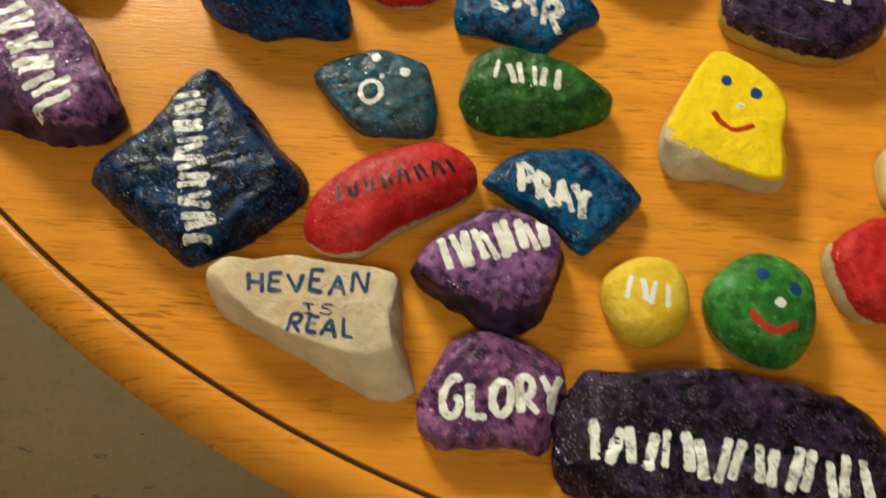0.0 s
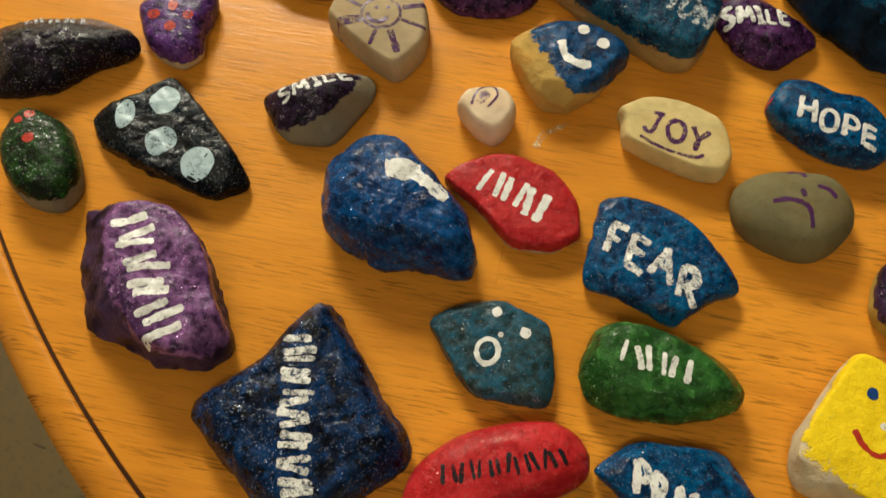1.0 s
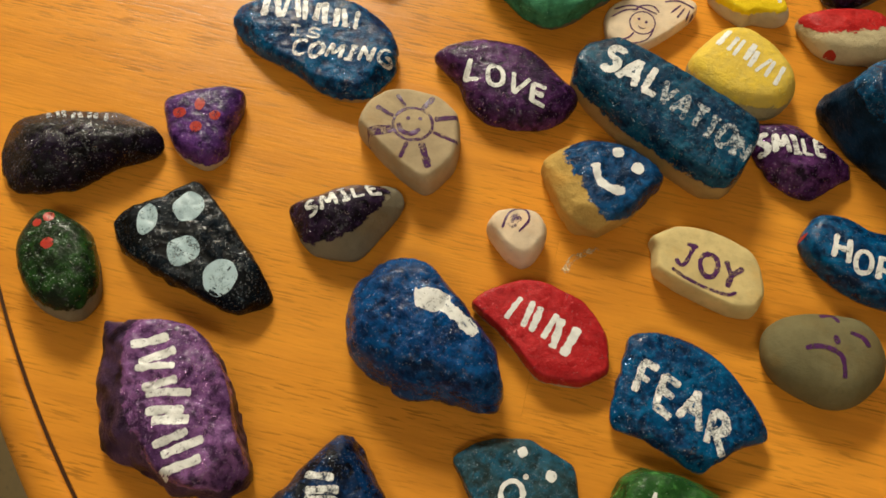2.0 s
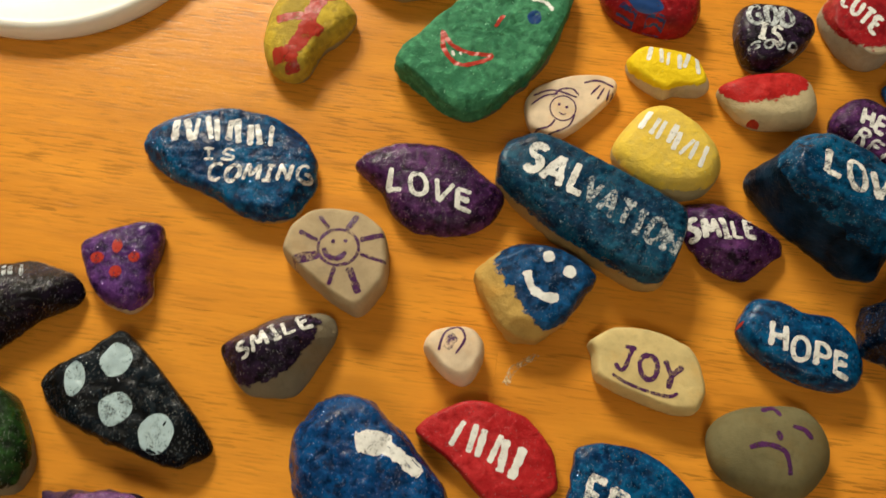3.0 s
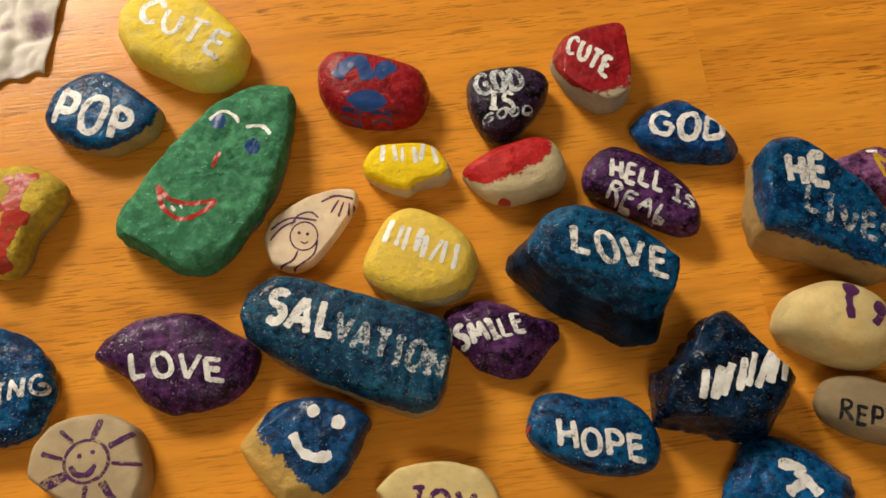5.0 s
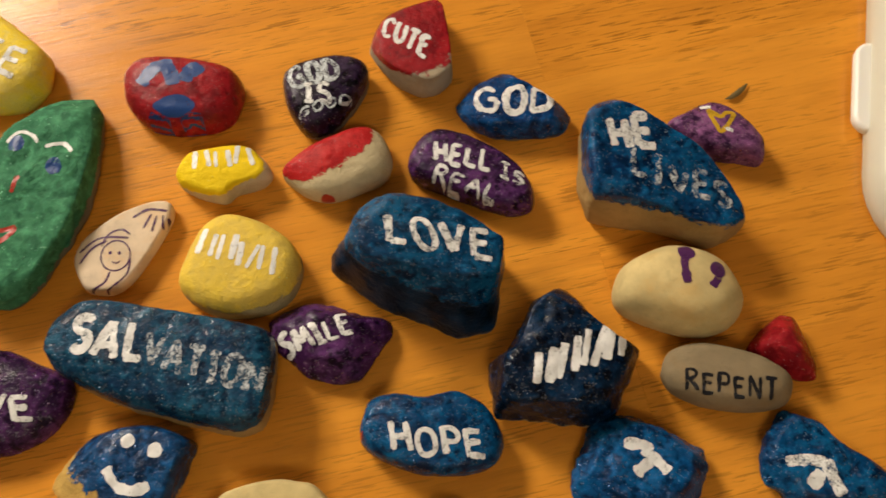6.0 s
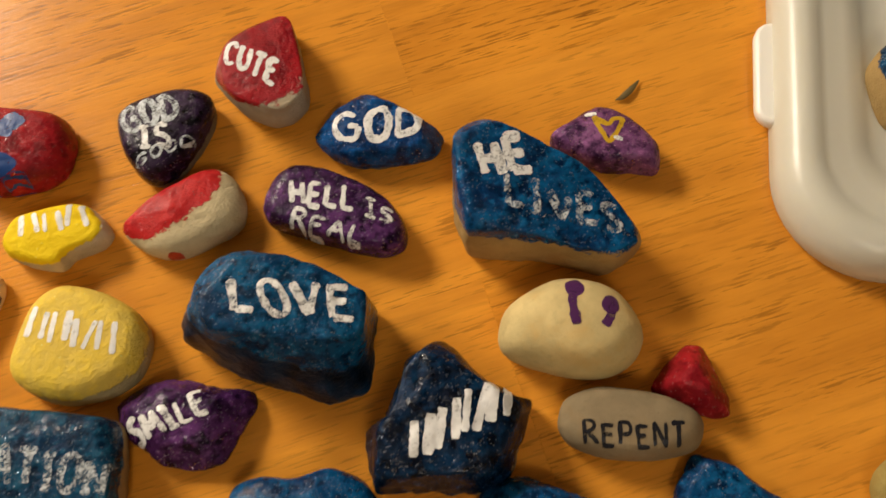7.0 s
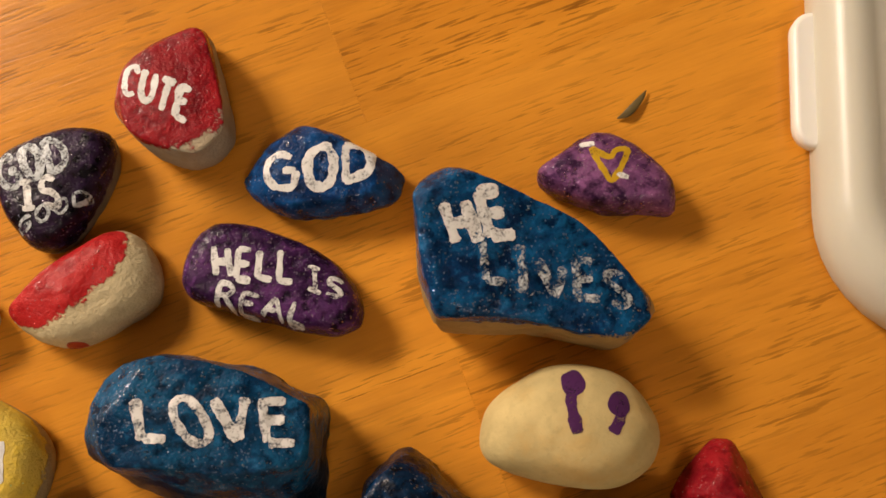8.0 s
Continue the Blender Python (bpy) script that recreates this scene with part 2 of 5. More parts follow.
structure("wall_south", box_bm(X0 - 0.1, Y0 - 0.1, -0.1, X1 + 0.1, Y0, CEIL + 0.1), WALL, "plain cream painted wall, unseen, closing the room", "wall")
structure("wall_west", box_bm(X0 - 0.1, Y0, -0.1, X0, Y1, CEIL + 0.1), WALL, "plain cream painted wall, unseen, closing the room", "wall")
structure("wall_east", box_bm(X1, Y0, -0.1, X1 + 0.1, Y1, CEIL + 0.1), WALL, "plain cream painted wall, unseen, closing the room", "wall")


def lamp_fixture(x, y, sx, sy):
    lamp = tagged(new("ceiling_light"), "white rectangular ceiling light, assumed, out of view", "ceiling light", "ceiling lights")
    lamp.location = (x, y, CEIL)
    part("housing", box_bm(-sx / 2 - 0.02, -sy / 2 - 0.02, -0.06, sx / 2 + 0.02, sy / 2 + 0.02, 0, 0.004), LIDWHITE, lamp)
    part("diffuser", box_bm(-sx / 2, -sy / 2, -0.068, sx / 2, sy / 2, -0.0605, 0.002), GLOW, lamp, "glowing white plastic diffuser")


# both fixture bodies are assumed, to go with the lamps
for row in LAMPS:
    lamp_fixture(*row[:4])


# ---- the round table ----
def round_table():
    table = tagged(new("round_table"), "round varnished honey-coloured wooden table with a grooved rim", "table")
    table.location = (0.272, 0.684, 0)
    r = 0.5886
    part("tabletop", lathe_bm([(0, TOP), (0.2, TOP), (0.4, TOP), (r - 0.0016, TOP), (r - 0.0012, TOP - 0.0003), (r - 0.0010, TOP - 0.003), (0, TOP - 0.003)], segs=256, smooth=False), WOOD, table)
    part("groove", lathe_bm([(r - 0.009, TOP - 0.004), (r - 0.009, TOP - 0.0031), (r + 0.003, TOP - 0.0018), (r + 0.003, TOP - 0.004), (r - 0.009, TOP - 0.004)], segs=256), GROOVE, table, "dark groove inside the rim")
    rim = [(r + 0.0008, TOP - 0.004), (r + 0.0008, TOP - 0.0008), (r + 0.0014, TOP - 0.0002)]
    rim += [(r + 0.004 + 0.0155 * math.sin(a), TOP - 0.017 + 0.0173 * math.cos(a)) for a in [i * math.pi / 20 for i in range(0, 18)]]
    rim += [(r + 0.005, TOP - 0.035), (r - 0.010, TOP - 0.035), (r - 0.010, TOP - 0.0045), (r + 0.0008, TOP - 0.004)]
    part("rim", lathe_bm(rim, segs=256), WOOD, table, "rounded bullnose wooden rim")
    part("underside", lathe_bm([(0, TOP - 0.0045), (r - 0.0105, TOP - 0.0045), (r - 0.0105, TOP - 0.03), (0, TOP - 0.03)], segs=96), WOOD, table)
    part("pedestal", lathe_bm([(0, TOP - 0.031), (0.16, TOP - 0.031), (0.16, TOP - 0.06), (0.06, TOP - 0.09), (0.05, 0.45), (0.075, 0.3), (0.06, 0.12), (0.12, 0.08), (0.28, 0.03), (0.29, 0), (0, 0)], segs=48), WOOD, table)
    return table


TABLE = round_table()


# ---- painted stones ----
SEGS = 128


def closed_curve(corners, soft):
    """The outline through the corners: straight runs where soft is 0, a smooth curve through them where it is 1."""
    pts = [Vector(c) for c in corners]
    n, out = len(pts), []
    for i in range(n):
        a, b, c, d = pts[i - 1], pts[i], pts[(i + 1) % n], pts[(i + 2) % n]
        for k in range(8):
            t = k / 8
            lin = b.lerp(c, t)
            cat = 0.5 * (2 * b + (c - a) * t + (2 * a - 5 * b + 4 * c - d) * t * t + (3 * b - a - 3 * c + d) * t ** 3)
            out.append(lin.lerp(cat, soft))
    for _ in range(2):
        out = [(out[i - 1] + 2 * out[i] + out[(i + 1) % len(out)]) / 4 for i in range(len(out))]
    return out


def resample(curve, count):
    lens = [0.0]
    for i in range(len(curve)):
        lens.append(lens[-1] + (curve[(i + 1) % len(curve)] - curve[i]).length)
    out, j = [], 0
    for k in range(count):
        s = lens[-1] * k / count
        while lens[j + 1] < s:
            j += 1
        f = (s - lens[j]) / max(1e-9, lens[j + 1] - lens[j])
        out.append(curve[j].lerp(curve[(j + 1) % len(curve)], f))
    return out


def reach(curve, way):
    """How far the outline lies from the middle along a direction."""
    best = 0.0
    for i in range(len(curve)):
        a, b = curve[i], curve[(i + 1) % len(curve)]
        e = b - a
        den = way.x * e.y - way.y * e.x
        if abs(den) < 1e-9:
            continue
        t = (a.x * e.y - a.y * e.x) / den
        s = (a.x * way.y - a.y * way.x) / den
        if t > best and -1e-6 <= s <= 1 + 1e-6:
            best = t
    return best


STONES = {}


def painted_stone(key, label, centre, height, corners, top=None, soft=0.6, boxy=0.7, flat=0.7, dome=0.06, tilt=(0, 0), rough=0.5, waist=0.3, coat=(-9, 0, 0), mat=None, base=TOP):
    """A stone in millimetres: its widest outline, the outline of its upper face (or flat: that share of the widest one),
    boxy (under 1: upright flanks, 1: round, over 1: straight slopes), tilt of the upper face, and the edge of its paint."""
    seed = Vector((centre[0] * 91.7, centre[1] * 57.3, height * 1.37))
    turning = sum(a[0] * b[1] - a[1] * b[0] for a, b in zip(corners, [*corners[1:], corners[0]]))
    wide = resample(closed_curve(corners if turning > 0 else corners[::-1], soft), SEGS)
    upper = closed_curve(top, soft) if top else None
    size = max(p.length for p in wide)
    peak = []
    for p in wide:
        way = p.normalized()
        r = min(reach(upper, way), p.length * 0.985) if upper else p.length * flat
        peak.append(way * r)
    zw = waist * height
    verts, coats = [], []

    def put(x, y, z, side):
        q = Vector((x, y, z)) / 1000
        lumps = noise.noise(q * 90 + seed) * 0.9 + noise.noise(q * 220 + seed) * 0.5 + noise.noise(q * 520 + seed) * 0.22
        if rough >= 0.25:
            chip = noise.voronoi(q * 85 + seed)[0]
            lumps += (chip[1] - chip[0] - 0.25) * 1.1
        if rough >= 0.5:                     # creases where the rock has split
            lumps -= 2.6 * max(0.0, 0.16 - abs(noise.noise(q * 48 + seed * 1.7))) + 1.6 * max(0.0, 0.18 - abs(noise.noise(q * 130 + seed)))
        lumps *= rough * 1.35
        k = 1 + lumps * side * 1.3 / max(6.0, math.hypot(x, y))
        up = 1 + (tilt[0] * x + tilt[1] * y) / size
        z = z * up + lumps * (1 - 0.5 * side) * min(1.0, z / (0.4 * height))
        x, y = x * k, y * k
        verts.append((x / 1000, y / 1000, max(0.0, z) / 1000))
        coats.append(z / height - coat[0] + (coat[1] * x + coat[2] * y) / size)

    levels = []
    for i in range(4):                       # under the waist
        a = math.pi / 2 * i / 4
        levels.append(("low", math.sin(a), 1 - math.cos(a)))
    for i in range(11):                      # flank, from the waist to the edge of the upper face
        a = math.pi / 2 * i / 10
        levels.append(("flank", math.cos(a) ** boxy, math.sin(a) ** boxy))
    for i in range(1, 16):                   # upper face
        levels.append(("face", 1 - i / 16, 0))
    for kind, u, w in levels:
        for p, q in zip(wide, peak):
            if kind == "low":
                put(p.x * (0.86 + 0.14 * u), p.y * (0.86 + 0.14 * u), zw * w, 1.0)
            elif kind == "flank":
                v = q + (p - q) * u
                put(v.x, v.y, zw + (height * (1 - dome) - zw) * w, 1 - 0.7 * w)
            else:
                put(q.x * u, q.y * u, height * (1 - dome * u * u), 0.3 * u)
    put(0, 0, height, 0)
    if rough >= 0.5:                         # broken facets: flat cuts across the upper flanks
        rng = random.Random(key)
        for _ in range(int(6 + rough * 9)):
            a, lift = rng.uniform(0, 2 * math.pi), rng.uniform(0.6, 1.6)
            cut = Vector((math.cos(a), math.sin(a), lift)).normalized()
            mid = Vector((0, 0, height / 2500))
            reach_out = max((Vector(v) - mid).dot(cut) for v in verts)
            limit = reach_out * (rng.uniform(0.94, 0.985) if top else rng.uniform(0.89, 0.97))
            for i, v in enumerate(verts):
                over = (Vector(v) - mid).dot(cut) - limit
                if over > 0:
                    verts[i] = tuple(Vector(v) - cut * over * 0.88)
    faces = [tuple(reversed(range(SEGS)))]
    for k in range(len(levels) - 1):
        for i in range(SEGS):
            j = (i + 1) % SEGS
            faces.append((k * SEGS + i, k * SEGS + j, (k + 1) * SEGS + j, (k + 1) * SEGS + i))
    last = (len(levels) - 1) * SEGS
    for i in range(SEGS):
        faces.append((last + i, last + (i + 1) % SEGS, len(verts) - 1))
    ob = mesh_object("painted_stone", verts, faces, mat)
    att = ob.data.attributes.new("coat", "FLOAT", "POINT")
    att.data.foreach_set("value", coats)
    low = min(v[2] for v in verts)
    ob.location = (centre[0], centre[1], base - low)
    STONES[key] = (ob, BVHTree.FromPolygons([Vector(v) for v in verts], faces))
    return tagged(ob, label, "painted stone", "painted stones on the table")


def lay(key, name, verts, faces, mat, lift=0.00012):
    """Lays a flat shape, in millimetres about the stone's middle, on the stone as a thin film of paint with its own edge."""
    ob, tree = STONES[key]
    upper, lower = [], []
    for x, y, *more in verts:
        rise = lift + (more[0] if more else 0.0)
        hit, normal, _, _ = tree.ray_cast(Vector((x / 1000, y / 1000, 0.2)), Vector((0, 0, -1)))
        if hit is None:
            hit, normal, _, _ = tree.find_nearest(Vector((x / 1000, y / 1000, 0.004)))
        upper.append(hit + normal * rise)
        lower.append(hit - normal * 0.00015)
    count, edges = len(upper), {}
    for f in faces:
        for i in range(len(f)):
            e = (f[i], f[(i + 1) % len(f)])
            edges[tuple(sorted(e))] = None if tuple(sorted(e)) in edges else e
    skirt = [(b + count, a + count, a + 2 * count, b + 2 * count) for a, b in (e for e in edges.values() if e)]
    film = mesh_object(name, upper + upper + lower, list(faces) + skirt, mat)
    film.parent = ob
    return film


def ribbon(points, width, closed=False, lift=0.0, rng=random):
    """The outline of a brush stroke along a smooth line; width in millimetres."""
    pts = [Vector(p) for p in points]
    line = []
    if closed:
        line = closed_curve(points, 1.0)
        line.append(line[0].copy())
    else:
        for i in range(len(pts) - 1):
            a, b, c, d = pts[max(0, i - 1)], pts[i], pts[i + 1], pts[min(len(pts) - 1, i + 2)]
            steps = max(2, int((c - b).length / 0.6))
            for k in range(steps):
                t = k / steps
                line.append(0.5 * (2 * b + (c - a) * t + (2 * a - 5 * b + 4 * c - d) * t * t + (3 * b - a - 3 * c + d) * t ** 3))
        line.append(pts[-1])
    seed, verts, faces = rng.random() * 50, [], []
    for i, p in enumerate(line):
        way = (line[min(i + 1, len(line) - 1)] - line[max(i - 1, 0)]).normalized()
        side = Vector((-way.y, way.x))
        end = 1.0 if closed else min(1.0, 0.62 + 0.38 * min(i, len(line) - 1 - i) / 2.0)
        w = width * 0.5 * end * (1 + 0.34 * noise.noise(Vector((i * 0.22, seed, 0))))
        for s in (-1, -0.5, 0, 0.5, 1):
            q = p + side * (s * w * (1 + 0.2 * noise.noise(Vector((i * 0.6, seed, s)))))
            verts.append((q.x, q.y, lift))
    for i in range(len(line) - 1):
        for s in range(4):
            a = i * 5 + s
            faces.append((a, a + 5, a + 6, a + 1))
    return verts, faces


def stroke(key, points, width, colour, thin=0.0, name="brush_stroke", closed=False):
    return lay(key, name, *ribbon(points, width, closed), paint_material(colour, thin))


def blob(key, at, rx, ry, colour, thin=0.0, turn=0.0, name="paint_dot"):
    seed, verts, faces, n = random.random() * 50, [tuple(at)], [], 28
    for k in range(1, 5):
        for i in range(n):
            a = 2 * math.pi * i / n
            w = 1 + 0.16 * noise.noise(Vector((math.cos(a) * 1.3, math.sin(a) * 1.3, seed)))
            x, y = math.cos(a) * rx * w * k / 4, math.sin(a) * ry * w * k / 4
            c, s = math.cos(turn), math.sin(turn)
            verts.append((at[0] + c * x - s * y, at[1] + s * x + c * y))
    for i in range(n):
        j = (i + 1) % n
        faces.append((0, 1 + i, 1 + j))
        for k in range(3):
            faces.append((1 + k * n + i, 1 + (k + 1) * n + i, 1 + (k + 1) * n + j, 1 + k * n + j))
    return lay(key, name, verts, faces, paint_material(colour, thin))


# the brush strokes of each capital: its width, then its lines in a box one unit high
GLYPHS = {
    "A": (0.74, "0,0 .36,1", ".36,1 .74,0", ".14,.36 .60,.38"),
    "C": (0.66, ".64,.84 .42,1 .14,.82 .02,.45 .18,.08 .46,0 .66,.14"),
    "D": (0.70, ".06,1 .04,0", ".02,.98 .42,.92 .68,.58 .58,.18 .04,.02"),
    "E": (0.60, ".06,1 .04,0", ".04,.97 .58,.98", ".05,.52 .50,.54", ".04,.03 .60,.02"),
    "F": (0.58, ".06,1 .04,0", ".04,.96 .58,1", ".05,.52 .46,.54"),
    "G": (0.76, ".66,.86 .42,1 .14,.82 .02,.45 .18,.08 .50,0 .70,.20 .72,.44", ".42,.46 .76,.45"),
    "H": (0.66, ".04,1 .06,0", ".60,1 .64,0", ".05,.50 .62,.52"),
    "I": (0.44, ".22,1 .22,0", ".02,.98 .42,1", "0,.02 .44,0"),
    "J": (0.60, ".40,1 .40,.30 .28,.04 .10,.04 0,.22", ".12,.98 .60,1"),
    "L": (0.58, ".06,1 .05,0", ".05,.02 .58,.04"),
    "M": (0.84, ".02,0 .14,1", ".14,1 .40,.25", ".40,.25 .70,1", ".70,1 .84,0"),
    "N": (0.72, ".04,0 .08,1", ".08,1 .62,.02", ".62,.02 .68,1"),
    "O": (0.70, ".34,1 .10,.82 .02,.45 .16,.08 .40,0 .64,.20 .68,.60 .54,.92 .30,.99"),
    "P": (0.62, ".08,1 .06,0", ".04,.97 .44,.98 .60,.76 .46,.50 .08,.44"),
    "R": (0.68, ".08,1 .06,0", ".04,.97 .44,.98 .58,.76 .42,.54 .08,.48", ".26,.48 .68,0"),
    "S": (0.58, ".54,.86 .34,1 .10,.86 .12,.62 .40,.48 .54,.26 .36,.02 .04,.10"),
    "T": (0.66, ".34,1 .32,0", "0,.97 .66,1"),
    "U": (0.66, ".04,1 .06,.30 .26,0 .50,.10 .60,.40 .62,1"),
    "V": (0.68, "0,1 .32,0", ".32,0 .68,1"),
    "Y": (0.66, "0,1 .32,.48", ".66,1 .32,.48 .24,0"),
}


def lettering(key, word, start, end, up, colour, thin=0.0, thick=0.22):
    """Hand-painted letters from start to end; up: from the foot of the first letter to its head."""
    rng, thin = random.Random(key + word), max(thin, 0.22)
    a, along, rise = Vector(start), Vector(end) - Vector(start), Vector(up)
    gap = 0.24
    total = sum(GLYPHS[c][0] for c in word) + gap * (len(word) - 1)
    x = 0.0
    for c in word:
        wide, *lines = GLYPHS[c]
        lean, drop, grow = rng.uniform(-0.12, 0.12), rng.uniform(-0.08, 0.08), rng.uniform(0.9, 1.1)
        verts, faces = [], []
        for k, text in enumerate(lines):
            points = []
            for pair in text.split():
                px, py = (float(v) for v in pair.split(","))
                px, py = px + rng.uniform(-0.035, 0.035), py + rng.uniform(-0.035, 0.035)
                q = a + along * ((x + px + lean * (py - 0.5)) / total) + rise * (py * grow + drop)
                points.append((q.x, q.y))
            v, f = ribbon(points, thick * rise.length * rng.uniform(0.85, 1.15), False, 0.00005 * k, rng)
            faces += [tuple(i + len(verts) for i in face) for face in f]
            verts += v
        lay(key, "letter", verts, faces, paint_material(colour, thin))
        x += wide + gap


def bars(key, count, start, end, up, colour, thin=0.0, thick=0.20):
    """Plain brush bars, two to a letter, in place of writing that is not to be read."""
    rng = random.Random(key)
    a, along, rise = Vector(start), Vector(end) - Vector(start), Vector(up)
    for i in range(2 * count):
        foot = a + along * ((i + 0.5 + (0.12 if i % 2 else -0.12)) / (2 * count))
        lean = along / count * rng.uniform(-0.16, 0.16)
        foot += rise * rng.uniform(-0.06, 0.10)
        lay(key, "bar", *ribbon([foot - lean, foot + rise * 0.5, foot + rise * rng.uniform(0.8, 1.0) + lean], thick * rise.length * rng.uniform(0.75, 1.25), False, 0.00004 * (i % 2), rng), paint_material(colour, thin))


TAN, GREY, PALE = (0.40, 0.27, 0.11), (0.22, 0.19, 0.13), (0.55, 0.45, 0.29)
NAVY = stone_material((0.001, 0.003, 0.012), (0.002, 0.030, 0.115), GREY, 0.9)
BLUE = stone_material((0.001, 0.042, 0.150), (0.002, 0.100, 0.290), PALE, 0.6)
ROYAL = stone_material((0.001, 0.024, 0.105), (0.002, 0.068, 0.240), GREY, 0.6)
OCEAN = stone_material((0.001, 0.026, 0.100), (0.001, 0.092, 0.240), TAN, 0.7)
TEAL = stone_material((0.003, 0.026, 0.075), (0.008, 0.080, 0.150), TAN, 0.7)
DEEPTEAL = stone_material((0.001, 0.010, 0.032), (0.003, 0.068, 0.165), TAN, 0.7)
SLATE = stone_material((0.030, 0.060, 0.065), (0.012, 0.085, 0.150), GREY, 0.8)
SOOT = stone_material((0.001, 0.002, 0.004), (0.003, 0.008, 0.014), GREY, 0.8)
PURPLE = stone_material((0.022, 0.006, 0.036), (0.100, 0.028, 0.130), GREY, 0.7)
VIOLET = stone_material((0.040, 0.012, 0.090), (0.110, 0.035, 0.200), PALE, 0.8)
PLUM = stone_material((0.004, 0.003, 0.007), (0.034, 0.016, 0.050), GREY, 0.7)
INKPLUM = stone_material((0.002, 0.002, 0.004), (0.014, 0.008, 0.022), GREY, 0.9)
PLUMTAN = stone_material((0.012, 0.008, 0.022), (0.050, 0.024, 0.080), (0.46, 0.33, 0.08), 0.7)
MAUVE = stone_material((0.066, 0.020, 0.085), (0.230, 0.085, 0.215), GREY, 0.9)
SCARLET = stone_material((0.360, 0.012, 0.016), (0.540, 0.030, 0.036), PALE, 0.3)
CRIMSON = stone_material((0.230, 0.008, 0.014), (0.380, 0.016, 0.022), (0.42, 0.37, 0.28), 0.3)
DRIPRED = stone_material((0.400, 0.014, 0.016), (0.540, 0.030, 0.030), (0.58, 0.49, 0.30), 0.2)
FOREST = stone_material((0.014, 0.062, 0.014), (0.040, 0.150, 0.030), GREY, 0.4)
LEAFGREEN = stone_material((0.024, 0.130, 0.024), (0.060, 0.255, 0.045), PALE, 0.4)
EMERALD = stone_material((0.040, 0.185, 0.095), (0.070, 0.270, 0.140), GREY, 0.1, 0.55)
MURKGREEN = stone_material((0.006, 0.012, 0.006), (0.018, 0.065, 0.012), GREY, 0.7)
YELLOW = stone_material((0.860, 0.610, 0.014), (0.900, 0.660, 0.018), (0.58, 0.49, 0.34), 0.05, 0.5)
MUSTARD = stone_material((0.680, 0.460, 0.030), (0.770, 0.550, 0.075), (0.44, 0.34, 0.14), 0.05, 0.5)
STRAW = stone_material((0.720, 0.520, 0.100), (0.820, 0.590, 0.070), (0.46, 0.38, 0.20), 0.05, 0.5)
PALEYELLOW = stone_material((0.820, 0.640, 0.150), (0.870, 0.650, 0.040), (0.58, 0.49, 0.34), 0.05, 0.5)
SAND = stone_material(TAN, TAN, (0.64, 0.51, 0.24), 0.0)
CREAM = stone_material(TAN, TAN, (0.76, 0.61, 0.44), 0.0)
LIMESTONE = stone_material(TAN, TAN, (0.60, 0.49, 0.35), 0.0, 0.6)
CLAY = stone_material(TAN, TAN, (0.44, 0.345, 0.215), 0.0)
OLIVE = stone_material(TAN, TAN, (0.165, 0.145, 0.075), 0.0)
OLIVEBLACK = stone_material((0.006, 0.006, 0.010), (0.012, 0.014, 0.024), (0.34, 0.27, 0.09), 0.2)
OCHRE = stone_material((0.420, 0.300, 0.045), (0.600, 0.430, 0.045), (0.40, 0.33, 0.20), 0.05, 0.4)
ABYSS = stone_material((0.001, 0.004, 0.014), (0.001, 0.022, 0.066), TAN, 0.6)
PEBBLE = stone_material(TAN, TAN, (0.27, 0.21, 0.125), 0.0)
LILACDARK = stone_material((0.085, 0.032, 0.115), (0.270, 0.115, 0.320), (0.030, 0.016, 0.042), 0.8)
# third colour darkens the front and left flanks: dark paint plus painted-in shade
TEALDARKSHADED = stone_material((0.001, 0.030, 0.090), (0.003, 0.090, 0.210), (0.003, 0.013, 0.030), 0.8)
OCEAN_SAND = stone_material((0.004, 0.034, 0.110), (0.006, 0.075, 0.220), (0.52, 0.34, 0.10), 0.5)


painted_stone("navy_rhomb", "dark navy blue glittery angular stone with white bars", (-0.007, 0.240), 22, [(-48, -5), (-22, -24), (2, -39), (9, -38), (29, -23), (46, -5), (46, 3), (22, 29), (-3, 55), (-10, 55), (-20, 38), (-28, 20), (-47, 3)], top=[(-7, 47), (18, 22), (36, 0), (22, -20), (6, -34), (-17, -20), (-33, -3), (-20, 18)], soft=0.0, boxy=1.3, dome=0.08, rough=0.8, waist=0.25, mat=NAVY)
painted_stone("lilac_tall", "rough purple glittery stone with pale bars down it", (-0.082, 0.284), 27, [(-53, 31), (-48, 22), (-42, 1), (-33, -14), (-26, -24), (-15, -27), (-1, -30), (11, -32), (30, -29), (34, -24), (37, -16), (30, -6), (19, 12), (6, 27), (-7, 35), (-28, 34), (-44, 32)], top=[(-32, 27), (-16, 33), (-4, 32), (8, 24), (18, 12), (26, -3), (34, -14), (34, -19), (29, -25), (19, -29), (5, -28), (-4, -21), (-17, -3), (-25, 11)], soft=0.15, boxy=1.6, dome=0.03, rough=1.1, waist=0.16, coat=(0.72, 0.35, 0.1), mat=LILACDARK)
painted_stone("slate_face", "flat slate blue stone with a white surprised face", (0.06, 0.292), 11, [(-29, 6), (-17, 18), (0, 22), (13, 19), (22, 16), (28, -4), (28, -18), (17, -21), (-3, -21), (-13, -13), (-21, -4)], soft=0.35, boxy=0.6, flat=0.86, rough=0.55, mat=SLATE)
